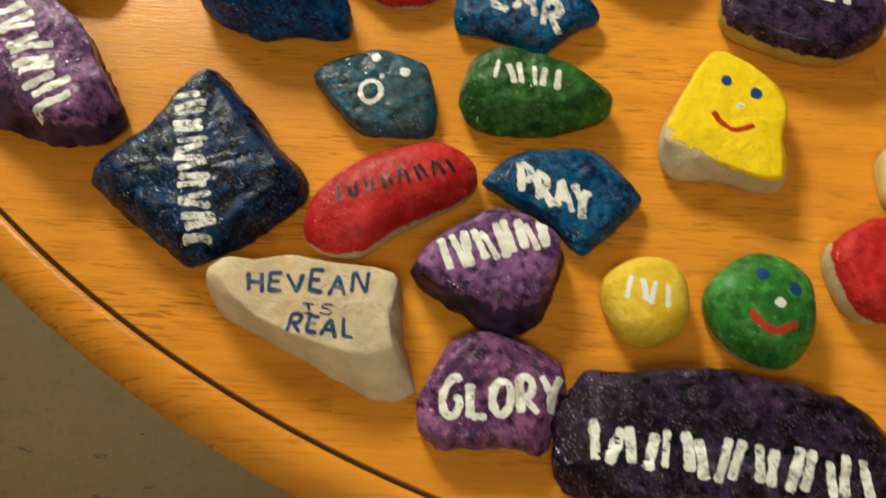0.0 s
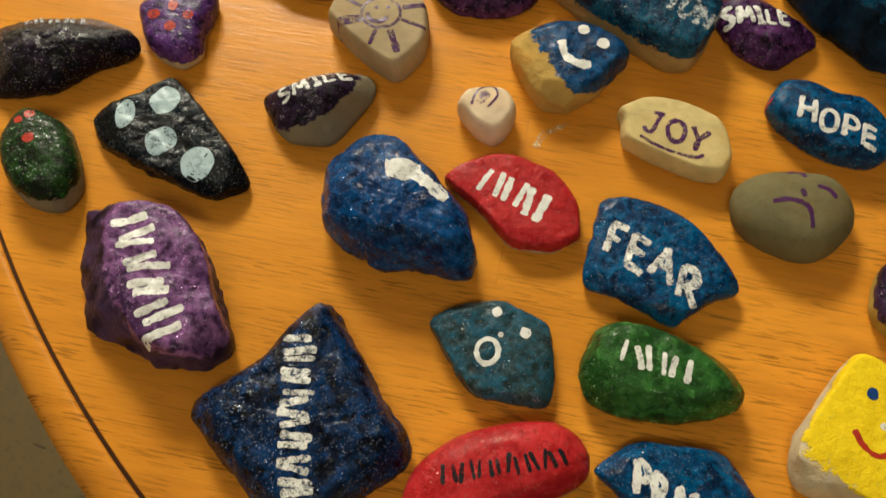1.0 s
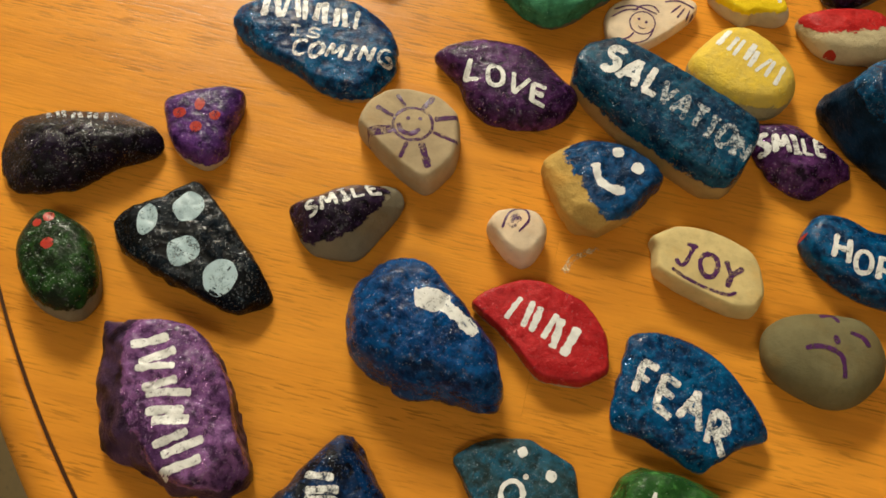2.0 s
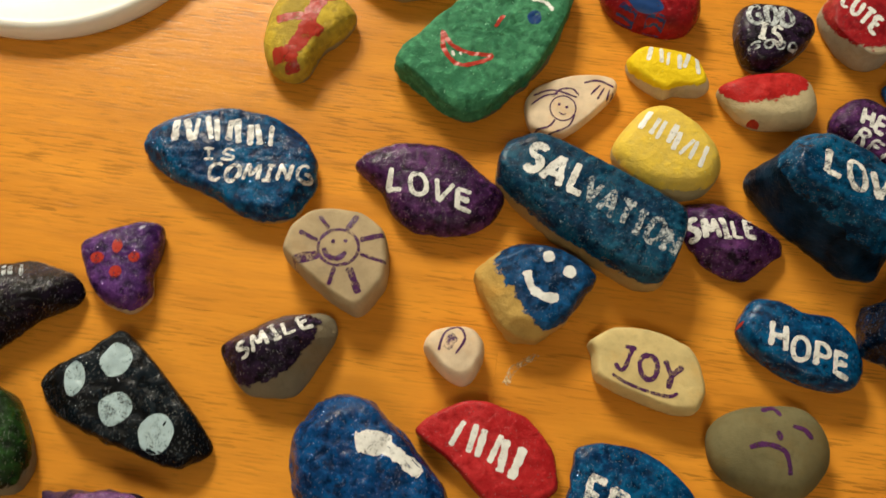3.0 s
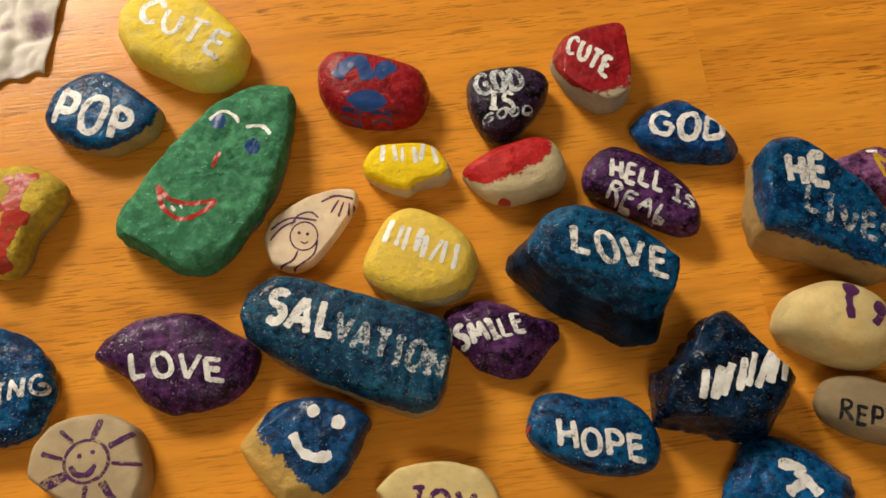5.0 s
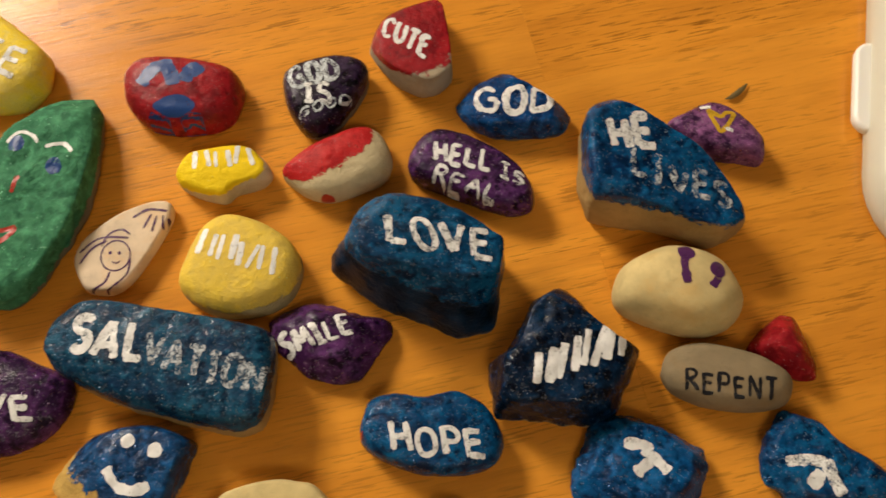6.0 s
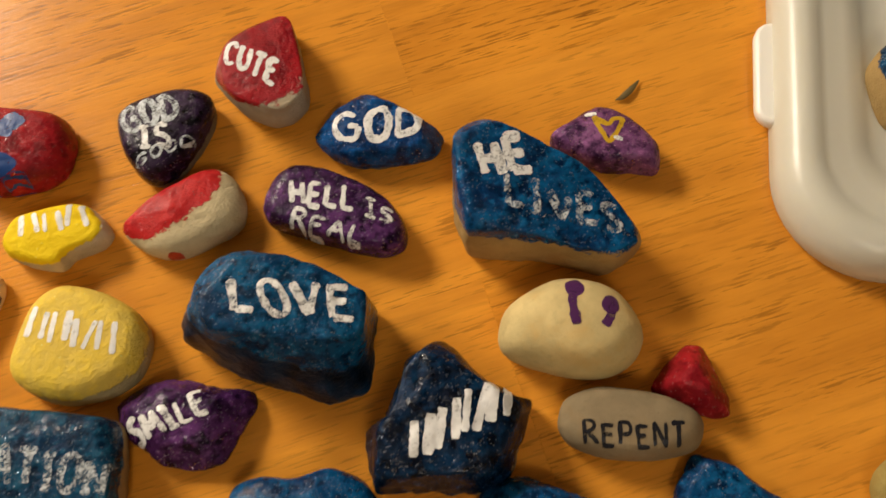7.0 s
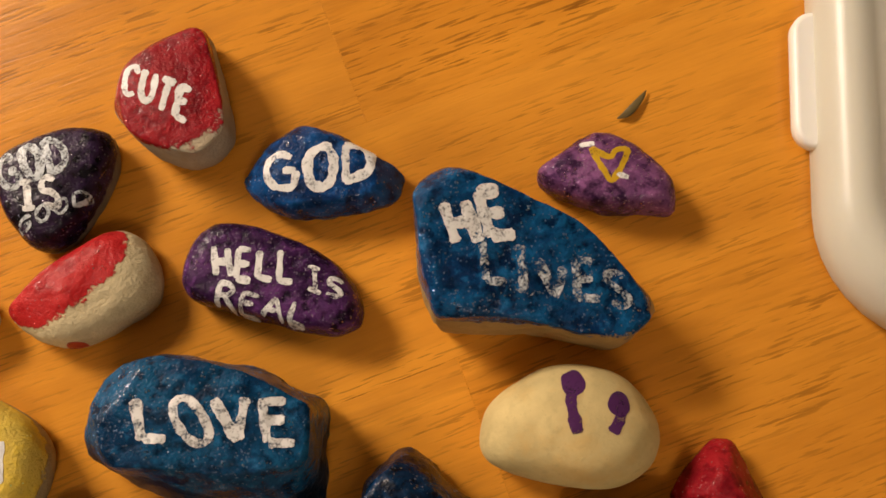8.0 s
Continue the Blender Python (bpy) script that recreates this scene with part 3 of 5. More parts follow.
painted_stone("green_chunk", "chunky dark green stone with white bars", (0.13, 0.296), 22, [(-24, 19), (-8, 21), (17, 15), (30, 8), (35, 0), (33, -7), (20, -14), (5, -19), (-11, -20), (-25, -18), (-33, -8), (-33, 3), (-30, 13)], top=[(-23, 13), (-6, 15), (18, 7), (29, -2), (16, -9), (-4, -12), (-24, -6)], soft=0.6, boxy=1.5, rough=0.6, mat=FOREST)
painted_stone("fear", "flat ocean blue stone lettered FEAR in white", (0.124, 0.349), 12, [(-32, 23), (-20, 28), (-2, 27), (14, 19), (28, 5), (35, -7), (23, -14), (14, -24), (9, -29), (-3, -25), (-16, -21), (-31, -20), (-34, -12), (-33, 1), (-32, 14)], soft=0.35, boxy=0.8, flat=0.86, rough=0.55, coat=(0.25, 0, 0.1), mat=OCEAN)
painted_stone("red_loaf", "long rounded red stone with black bars", (0.074, 0.239), 20, [(-31, 0), (-19, 13), (-1, 23), (18, 28), (30, 23), (35, 13), (31, 4), (17, -6), (3, -15), (-9, -26), (-21, -28), (-31, -24), (-35, -15)], soft=0.95, boxy=0.9, flat=0.35, dome=0.035, rough=0.3, coat=(0.30, -0.1, 0.25), mat=SCARLET)
painted_stone("pray", "flat pentagonal ocean blue stone lettered PRAY", (0.144, 0.247), 12, [(-17, 22), (15, 25), (25, 16), (35, 3), (22, -14), (10, -25), (-4, -12), (-21, -3), (-34, 5), (-27, 14)], soft=0.15, boxy=1.2, flat=0.86, rough=0.55, mat=OCEAN)
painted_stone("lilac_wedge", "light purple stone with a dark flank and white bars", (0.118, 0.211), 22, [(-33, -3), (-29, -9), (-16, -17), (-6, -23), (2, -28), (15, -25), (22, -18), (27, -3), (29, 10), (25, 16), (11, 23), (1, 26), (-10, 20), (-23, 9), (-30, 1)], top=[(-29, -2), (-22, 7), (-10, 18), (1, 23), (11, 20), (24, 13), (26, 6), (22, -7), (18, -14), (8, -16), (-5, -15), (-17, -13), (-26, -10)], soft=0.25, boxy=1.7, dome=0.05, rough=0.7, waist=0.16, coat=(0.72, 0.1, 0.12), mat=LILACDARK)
painted_stone("heaven", "unpainted cream limestone chunk lettered in blue", (0.051, 0.186), 19, [(-49, 13), (-44, 2), (-38, -4), (-24, -10), (-7, -18), (12, -26), (25, -32), (35, -32), (42, -27), (41, -23), (35, -9), (31, 17), (20, 20), (4, 20), (-14, 22), (-27, 18), (-40, 19)], top=[(-44, 9), (-39, 16), (-26, 15), (-13, 19), (5, 17), (20, 17), (29, 15), (31, 11), (29, -3), (31, -12), (32, -17), (23, -20), (10, -18), (-6, -14), (-22, -8), (-34, 0), (-43, 6)], soft=0.08, boxy=1.7, dome=0.02, rough=0.5, waist=0.14, coat=(9, 0, 0), mat=LIMESTONE)
painted_stone("glory", "purple glittery lumpy stone lettered GLORY in white", (0.122, 0.16), 15, [(-17, 19), (-6, 24), (11, 23), (22, 16), (27, 12), (29, -6), (21, -22), (11, -20), (-4, -21), (-19, -23), (-27, -16), (-28, -6), (-23, 8)], soft=0.6, boxy=0.7, flat=0.75, rough=0.8, mat=MAUVE)
painted_stone("plum_long", "long dark purple rough stone with pale bars", (0.213, 0.145), 24, [(-57, 26), (-43, 27), (-26, 31), (-9, 32), (10, 30), (29, 27), (44, 22), (56, 14), (71, 1), (66, -18), (42, -28), (-19, -32), (-50, -25), (-65, -17), (-68, -1), (-71, 11), (-64, 17)], soft=0.4, boxy=0.9, flat=0.75, rough=1.1, mat=PLUM)
painted_stone("mustard_ball", "small round mustard yellow stone with white bars", (0.18, 0.204), 18, [(-1, 18), (10, 17), (16, 8), (17, -4), (13, -13), (2, -19), (-9, -17), (-16, -7), (-18, 5), (-12, 13)], soft=0.95, boxy=0.95, flat=0.45, dome=0.035, rough=0.18, waist=0.38, mat=MUSTARD)
painted_stone("green_smile", "round green stone with a red painted smile", (0.224, 0.204), 22, [(-3, 23), (10, 22), (20, 14), (22, 0), (19, -13), (10, -23), (-4, -22), (-15, -15), (-21, -4), (-21, 7), (-14, 16)], soft=0.95, boxy=0.95, flat=0.30, dome=0.035, rough=0.18, waist=0.38, coat=(0.14, 0.15, 0.15), mat=LEAFGREEN)
painted_stone("yellow_smile", "bright yellow stone with blue eyes and red smile", (0.215, 0.285), 18, [(-7, 41), (10, 36), (23, 26), (26, 14), (22, 0), (25, -15), (21, -24), (12, -26), (-6, -22), (-24, -23), (-30, -15), (-29, 0), (-24, 10), (-15, 29)], top=[(-9, 36), (8, 30), (22, 10), (18, -7), (19, -23), (15, -28), (-15, -16), (-31, -11), (-24, 6)], soft=0.5, boxy=1.3, rough=0.35, coat=(0.72, 0.25, 0.28), mat=YELLOW)
painted_stone("plum_ridge", "long black and purple stone with faint white bars", (-0.18, 0.388), 20, [(-37, -9), (-38, 3), (-31, 13), (-13, 21), (8, 27), (27, 25), (37, 19), (37, 11), (23, 2), (15, -8), (4, -19), (-14, -26), (-22, -26), (-33, -16)], soft=0.6, boxy=1.4, flat=0.35, rough=0.6, mat=INKPLUM)
painted_stone("violet_dots", "small purple glittery stone with red dots", (-0.131, 0.421), 15, [(-20, 6), (-9, 15), (5, 22), (15, 22), (18, 11), (17, -2), (20, -13), (14, -22), (4, -22), (-6, -17), (-14, -7)], soft=0.8, boxy=0.85, flat=0.55, dome=0.035, rough=0.35, coat=(0.25, 0, 0.25), mat=VIOLET)
painted_stone("green_specks", "dark green stone with red specks and bare foot", (-0.161, 0.332), 20, [(-18, 23), (-8, 23), (5, 19), (15, 7), (22, -7), (20, -19), (13, -23), (1, -22), (-10, -15), (-20, -2), (-22, 12)], soft=0.8, boxy=0.85, flat=0.55, dome=0.035, rough=0.35, coat=(0.35, -0.1, 0.35), mat=MURKGREEN)
painted_stone("spots", "flat black triangular stone with pale blue spots", (-0.106, 0.362), 13, [(-13, 28), (2, 18), (15, 8), (31, -6), (42, -18), (30, -29), (20, -29), (-2, -24), (-20, -20), (-35, -14), (-43, -4), (-41, 3), (-26, 14)], soft=0.2, boxy=0.6, flat=0.84, rough=0.7, mat=SOOT)
painted_stone("smile_plum", "dark plum stone lettered SMILE with a bare end", (-0.048, 0.391), 20, [(-25, 0), (-13, 10), (1, 19), (14, 22), (23, 21), (26, 13), (22, 0), (15, -15), (6, -20), (-7, -21), (-16, -15), (-23, -7)], soft=0.6, boxy=1.6, flat=0.4, rough=0.4, coat=(0.45, -0.75, 0.45), mat=PLUM)
painted_stone("splotch", "large blue stone with one white paint splash", (0.009, 0.342), 31, [(-41, 8), (-35, -11), (-28, -18), (-13, -24), (0, -25), (12, -22), (27, -23), (36, -20), (37, -13), (34, -6), (29, 3), (17, 14), (3, 26), (-10, 35), (-24, 35), (-35, 26), (-40, 15)], top=[(-30, 9), (-23, 25), (-9, 27), (8, 15), (25, 1), (29, -11), (21, -16), (2, -18), (-21, -11)], soft=0.45, boxy=1.25, dome=0.08, rough=0.9, waist=0.2, mat=ROYAL)
painted_stone("red_flat", "flat bright red stone with white bars", (0.054, 0.363), 11, [(-34, 4), (-23, 16), (-12, 22), (2, 22), (16, 18), (28, 7), (33, -10), (22, -20), (4, -22), (-6, -14), (-18, -5)], soft=0.4, boxy=0.6, flat=0.86, rough=0.45, coat=(0.3, 0, 0.1), mat=SCARLET)
painted_stone("sad", "smooth olive grey pebble with a purple frown", (0.176, 0.384), 20, [(-27, -2), (-26, 8), (-17, 16), (-2, 21), (15, 22), (25, 12), (26, -2), (17, -16), (5, -21), (-11, -18), (-22, -12)], soft=0.95, boxy=0.95, flat=0.30, dome=0.035, rough=0.18, waist=0.38, coat=(9, 0, 0), mat=OLIVE)
painted_stone("joy", "flat sandy stone lettered JOY in purple", (0.12, 0.413), 14, [(-24, 12), (-17, 17), (3, 18), (18, 13), (24, 5), (27, -7), (24, -16), (13, -18), (-9, -13), (-23, -8), (-25, 3), (-28, 8)], soft=0.4, boxy=0.6, flat=0.84, rough=0.35, waist=0.2, coat=(9, 0, 0), mat=SAND)
painted_stone("tooth", "tiny cream stone with a purple painted arch", (0.032, 0.404), 18, [(-4, 12), (7, 13), (13, 7), (14, 0), (11, -9), (6, -13), (-3, -10), (-10, -4), (-14, 1), (-12, 8)], soft=0.7, boxy=0.8, flat=0.65, rough=0.25, coat=(9, 0, 0), mat=CREAM)
painted_stone("smiley", "half blue half bare sandy stone with white smile", (0.064, 0.440), 19, [(-12, 22), (1, 24), (16, 21), (29, 12), (23, 2), (16, -12), (4, -24), (-6, -24), (-16, -17), (-24, -6), (-29, 4), (-26, 9), (-21, 15)], soft=0.45, boxy=0.65, waist=0.2, flat=0.82, rough=0.6, coat=(0.62, 0.75, 0.65), mat=OCEAN_SAND)
painted_stone("sun", "flat clay grey stone with a purple drawn sun", (-0.03, 0.439), 19, [(-18, 21), (-8, 25), (8, 25), (20, 18), (25, 4), (25, -8), (19, -20), (14, -24), (0, -18), (-16, -8), (-26, 0), (-25, 11)], soft=0.5, boxy=0.65, flat=0.82, rough=0.3, waist=0.2, coat=(9, 0, 0), mat=CLAY)
painted_stone("salvation", "long teal blue block stone lettered SALVATION", (0.082, 0.486), 27, [(-45, 16), (-42, 27), (-31, 32), (-18, 31), (48, 6), (49, -6), (44, -24), (39, -34), (30, -36), (9, -27), (-15, -15), (-33, -3), (-44, 7)], top=[(-31, 30), (-15, 28), (47, 2), (43, -29), (36, -31), (8, -19), (-41, 10), (-44, 15)], soft=0.2, boxy=0.7, rough=0.5, coat=(0.48, 0, 0.15), mat=TEAL)
painted_stone("love_purple", "purple lens-shaped stone lettered LOVE in white", (0.005, 0.487), 16, [(-38, 6), (-33, 13), (-21, 20), (-5, 23), (11, 21), (25, 12), (38, 3), (37, -9), (28, -19), (13, -24), (-3, -24), (-15, -17), (-22, -6), (-35, 2)], soft=0.7, boxy=1.0, flat=0.5, dome=0.035, rough=0.45, mat=PURPLE)
painted_stone("blue_flat", "flat blue stone with white bars and lettering", (-0.094, 0.483), 14, [(-45, 1), (-41, 13), (-27, 24), (-8, 28), (14, 28), (32, 21), (43, 8), (45, -6), (41, -21), (35, -26), (22, -28), (11, -27), (-1, -20), (-18, -16), (-35, -9)], soft=0.5, boxy=0.7, flat=0.82, rough=0.7, coat=(0.2, -0.1, 0.15), mat=OCEAN)
painted_stone("mustard_lump", "rounded mustard yellow stone with white bars", (0.12, 0.526), 20, [(-21, 12), (-13, 22), (-2, 25), (12, 18), (23, 7), (27, -6), (20, -19), (6, -24), (-10, -22), (-22, -14), (-28, -3)], soft=0.85, boxy=0.8, flat=0.55, dome=0.035, rough=0.2, coat=(0.45, 0, 0.25), mat=STRAW)
painted_stone("smile_purple", "purple glittery stone lettered SMILE in white", (0.154, 0.485), 16, [(-25, 16), (-11, 19), (-4, 18), (8, 12), (26, 4), (26, -3), (18, -11), (11, -19), (-1, -20), (-12, -14), (-22, -4), (-26, 8)], soft=0.5, boxy=1.5, flat=0.55, rough=0.6, mat=PURPLE)
painted_stone("hope", "rounded ocean blue stone lettered HOPE in white", (0.188, 0.437), 18, [(-27, 10), (-22, 18), (-11, 19), (0, 15), (14, 15), (23, 9), (28, 0), (29, -11), (22, -19), (5, -19), (-10, -14), (-23, -6), (-28, 2)], soft=0.85, boxy=0.75, flat=0.66, dome=0.12, rough=0.4, coat=(0.10, 0, 0.1), mat=OCEAN)
painted_stone("love_teal", "large deep teal angular rock lettered LOVE", (0.205, 0.508), 41, [(-46, 13), (-46, 6), (-39, -1), (-32, -8), (-21, -18), (-11, -24), (4, -34), (18, -32), (23, -23), (27, -9), (29, -5), (29, 0), (23, 6), (14, 15), (2, 22), (-10, 29), (-24, 29)], top=[(-27, 24), (-11, 25), (2, 19), (13, 12), (22, 3), (28, -3), (27, -8), (24, -17), (19, -19), (7, -16), (-6, -12), (-16, -7), (-29, -2), (-31, 14)], soft=0.12, boxy=1.7, dome=0.03, tilt=(-0.15, 0), rough=0.65, waist=0.16, coat=(0.46, 0.5, 0.45), mat=TEALDARKSHADED)
painted_stone("hell", "dark purple rounded stone lettered HELL IS REAL", (0.228, 0.551), 17, [(-27, 11), (-20, 21), (-11, 24), (1, 19), (14, 9), (24, -3), (27, -16), (24, -24), (15, -24), (2, -17), (-16, -5), (-26, 3)], soft=0.75, boxy=0.8, flat=0.66, rough=0.4, mat=PURPLE)
painted_stone("god", "royal blue angular stone lettered GOD in white", (0.255, 0.581), 15, [(-27, 6), (-15, 15), (-1, 19), (11, 10), (21, -1), (27, -10), (20, -18), (3, -16), (-14, -12), (-21, -5)], soft=0.3, boxy=1.3, flat=0.76, rough=0.5, coat=(0.12, 0, 0.1), mat=ROYAL)
painted_stone("cute", "red stone lettered CUTE with a bare grey foot", (0.218, 0.621), 20, [(-16, 20), (-3, 25), (10, 25), (15, 21), (15, 6), (14, -9), (12, -19), (4, -24), (-5, -23), (-14, -16), (-21, -4), (-24, 5), (-21, 13)], top=[(-15, 13), (10, 20), (15, 15), (13, -20), (2, -25), (-19, -9)], soft=0.45, boxy=1.5, rough=0.3, coat=(0.68, -0.15, 0.35), mat=CRIMSON)
painted_stone("god_is_good", "dark purple tapered stone lettered GOD IS GOOD", (0.17, 0.604), 18, [(-19, 15), (-9, 20), (9, 20), (20, 15), (21, 5), (12, -8), (0, -18), (-10, -19), (-16, -12), (-20, 1)], soft=0.8, boxy=0.8, flat=0.65, rough=0.3, coat=(0.25, -0.25, 0.1), mat=PLUM)
painted_stone("yellow_small", "small yellow stone with white bars and bare foot", (0.117, 0.574), 14, [(-22, 4), (-15, 13), (0, 13), (15, 10), (22, -4), (17, -9), (5, -10), (-1, -14), (-12, -9), (-20, -3)], soft=0.6, boxy=0.8, flat=0.7, rough=0.3, coat=(0.6, -0.2, 0.3), mat=YELLOW)
painted_stone("drip", "cream stone with dripping red paint over its top", (0.169, 0.568), 16, [(-25, 3), (-14, 10), (1, 15), (15, 17), (23, 11), (26, -2), (21, -12), (8, -16), (-8, -17), (-17, -12), (-25, -2)], soft=0.75, boxy=0.9, flat=0.5, rough=0.3, coat=(0.80, -0.35, 0.75), mat=DRIPRED)
painted_stone("he_lives", "large ocean blue slab lettered HE LIVES", (0.307, 0.524), 35, [(-29, 22), (-33, 10), (-33, -1), (-32, -7), (-17, -13), (-3, -18), (10, -26), (19, -31), (31, -27), (36, -23), (27, -4), (12, 17), (2, 26), (-7, 35), (-15, 38), (-26, 34)], top=[(-25, 31), (-15, 35), (-9, 32), (1, 24), (11, 15), (21, 5), (26, -6), (30, -18), (30, -28), (25, -32), (18, -29), (11, -25), (3, -24), (-4, -17), (-12, -13), (-30, -7), (-29, 11)], soft=0.2, boxy=1.2, dome=0.03, tilt=(-0.18, 0.2), rough=0.55, waist=0.25, coat=(0.64, 0.18, 0.26), mat=OCEAN)
painted_stone("heart", "purple glittery stone with a small yellow heart", (0.344, 0.546), 16, [(-20, 12), (-11, 15), (0, 18), (7, 16), (14, 8), (19, -1), (21, -8), (17, -17), (9, -14), (-5, -9), (-17, 1), (-21, 7)], soft=0.7, boxy=0.9, flat=0.5, rough=0.4, mat=MAUVE)
painted_stone("egg", "smooth sandy pebble with two purple paint eyes", (0.302, 0.475), 29, [(-25, 7), (-20, 14), (-11, 18), (2, 20), (14, 16), (23, 9), (27, -1), (27, -11), (20, -19), (7, -21), (-9, -14), (-22, -5), (-26, 1)], soft=0.95, boxy=0.95, flat=0.35, dome=0.035, rough=0.16, waist=0.38, coat=(9, 0, 0), mat=SAND)
painted_stone("repent", "smooth grey-brown oval pebble lettered REPENT", (0.314, 0.436), 18, [(-25, 9), (-20, 15), (-9, 16), (3, 12), (16, 5), (25, -4), (25, -11), (19, -17), (5, -16), (-11, -11), (-23, -3), (-26, 4)], soft=0.95, boxy=0.95, flat=0.55, dome=0.035, rough=0.18, waist=0.38, coat=(9, 0, 0), mat=PEBBLE)
painted_stone("red_triangle", "small dark red triangular stone beside a pebble", (0.34, 0.443), 18, [(4, 15), (10, 13), (12, 5), (13, -8), (11, -15), (5, -15), (-6, -7), (-14, 2), (-8, 8)], soft=0.5, boxy=1.7, flat=0.35, rough=0.35, mat=CRIMSON)
painted_stone("teal_shard", "deep teal angular stone with white bars", (0.248, 0.457), 30, [(-30, 5), (-32, -1), (-33, -19), (-14, -24), (6, -31), (15, -29), (28, -14), (35, -3), (30, -1), (18, 12), (12, 24), (5, 30), (-7, 25), (-18, 11), (-25, 3)], top=[(-8, 20), (3, 24), (11, 14), (19, 3), (26, -6), (23, -12), (7, -25), (-29, -16), (-25, -2), (-18, 4)], soft=0.12, boxy=1.6, dome=0.04, tilt=(0, 0.1), rough=0.9, waist=0.16, coat=(0.08, 0, 0.1), mat=ABYSS)
painted_stone("cross", "blue rough stone with a white brush cross", (0.268, 0.408), 16, [(-15, 20), (-3, 23), (5, 19), (19, 9), (30, 1), (26, -11), (19, -22), (-4, -20), (-29, -9), (-28, -1)], soft=0.25, boxy=1.6, flat=0.72, rough=1.0, mat=BLUE)
painted_stone("bird", "blue flat stone with white brush strokes", (0.344, 0.396), 13, [(-23, 12), (-12, 22), (1, 15), (7, 4), (18, -6), (27, -19), (21, -22), (8, -21), (-19, -16), (-28, -3)], soft=0.35, boxy=0.9, flat=0.7, rough=0.8, mat=OCEAN)
painted_stone("green", "large rough green stone with a smiling face", (0.025, 0.574), 20, [(22, 54), (34, 53), (39, 43), (36, 21), (29, -4), (21, -19), (8, -37), (-3, -46), (-14, -47), (-28, -39), (-48, -25), (-51, -16), (-39, 1), (-23, 23), (-1, 44)], top=[(22, 49), (34, 48), (38, 38), (33, 12), (24, -14), (14, -32), (-4, -46), (-15, -46), (-35, -30), (-46, -23), (-34, -5), (-19, 17), (1, 38)], soft=0.25, boxy=1.1, rough=1.0, coat=(0.22, -0.3, 0.1), mat=EMERALD)
painted_stone("draw", "flat cream stone with a purple ink drawing", (0.068, 0.546), 9, [(-22, 0), (-16, 9), (0, 18), (15, 21), (23, 19), (23, 11), (12, -5), (1, -17), (-7, -20), (-17, -17), (-21, -9)], soft=0.8, boxy=0.7, flat=0.85, rough=0.12, coat=(9, 0, 0), mat=CREAM)
painted_stone("star", "rounded mustard stone with a red painted star", (-0.072, 0.564), 18, [(-20, 18), (-11, 28), (3, 29), (18, 21), (23, 13), (18, 1), (9, -10), (5, -25), (-3, -30), (-13, -27), (-21, -14), (-23, 3)], soft=0.9, boxy=0.9, flat=0.5, rough=0.3, coat=(0.2, -0.2, 0), mat=OCHRE)
painted_stone("pop", "ocean blue stone lettered POP with bare edge", (-0.033, 0.619), 16, [(-30, -1), (-25, 15), (-10, 23), (2, 23), (18, 10), (30, -2), (25, -15), (5, -23), (-10, -20), (-24, -11)], soft=0.5, boxy=0.8, flat=0.68, rough=0.35, coat=(0.42, -0.3, 0.3), mat=OCEAN)
painted_stone("cute_yellow", "large bright yellow stone lettered CUTE", (0.007, 0.658), 22, [(-34, 19), (-23, 30), (-6, 31), (9, 26), (21, 12), (34, -5), (32, -20), (22, -29), (8, -30), (-9, -21), (-26, -10), (-34, 5)], soft=0.6, boxy=0.85, flat=0.6, rough=0.4, mat=PALEYELLOW)
painted_stone("red_blotch", "dark red rounded stone with blue painted blotches", (0.103, 0.62), 20, [(-27, 16), (-19, 22), (-5, 20), (12, 14), (26, 6), (28, -7), (20, -20), (4, -22), (-15, -17), (-25, -6), (-28, 4)], soft=0.85, boxy=0.85, flat=0.55, rough=0.3, mat=CRIMSON)
painted_stone("plum_block", "dark purple block stone with white bars", (0.25, 0.352), 20, [(-36, 12), (-29, 20), (-8, 22), (14, 19), (33, 14), (37, -6), (17, -23), (-3, -23), (-21, -18), (-34, -12), (-38, -4)], soft=0.7, boxy=0.6, flat=0.75, rough=0.35, coat=(0.38, 0.15, 0.15), mat=PLUMTAN)
painted_stone("red_bare", "red painted stone with a bare cream side", (0.272, 0.226), 20, [(4, 23), (-9, 18), (-18, 10), (-20, 1), (-16, -13), (-8, -22), (5, -21), (16, -16), (21, 2), (16, 18)], soft=0.8, boxy=0.85, flat=0.55, dome=0.035, rough=0.35, coat=(0.20, 0.55, 0.1), mat=DRIPRED)
painted_stone("beige", "smooth unpainted sandy pebble on the table", (0.29, 0.272), 16, [(-12, -2), (-11, 9), (-1, 16), (11, 12), (13, -4), (4, -16), (-9, -14)], soft=0.95, boxy=0.95, flat=0.30, dome=0.035, rough=0.18, waist=0.38, coat=(9, 0, 0), mat=SAND)
painted_stone("olive", "olive stone with a black painted top", (0.403, 0.38), 18, [(-13, 9), (-5, 16), (9, 16), (16, 5), (14, -9), (3, -16), (-14, -12), (-15, -3)], soft=0.8, boxy=0.85, flat=0.55, dome=0.035, rough=0.35, coat=(0.75, 0.3, 0), mat=OLIVEBLACK)
painted_stone("boxblue", "sandy stone with a dark blue painted top", (0.468, 0.53), 22, [(-16, 8), (-10, 16), (1, 19), (15, 14), (18, -2), (7, -19), (-12, -20), (-18, -11)], soft=0.8, boxy=0.85, flat=0.55, dome=0.035, rough=0.35, coat=(0.55, 0.35, 0.1), base=TOP + 0.012, mat=DEEPTEAL)
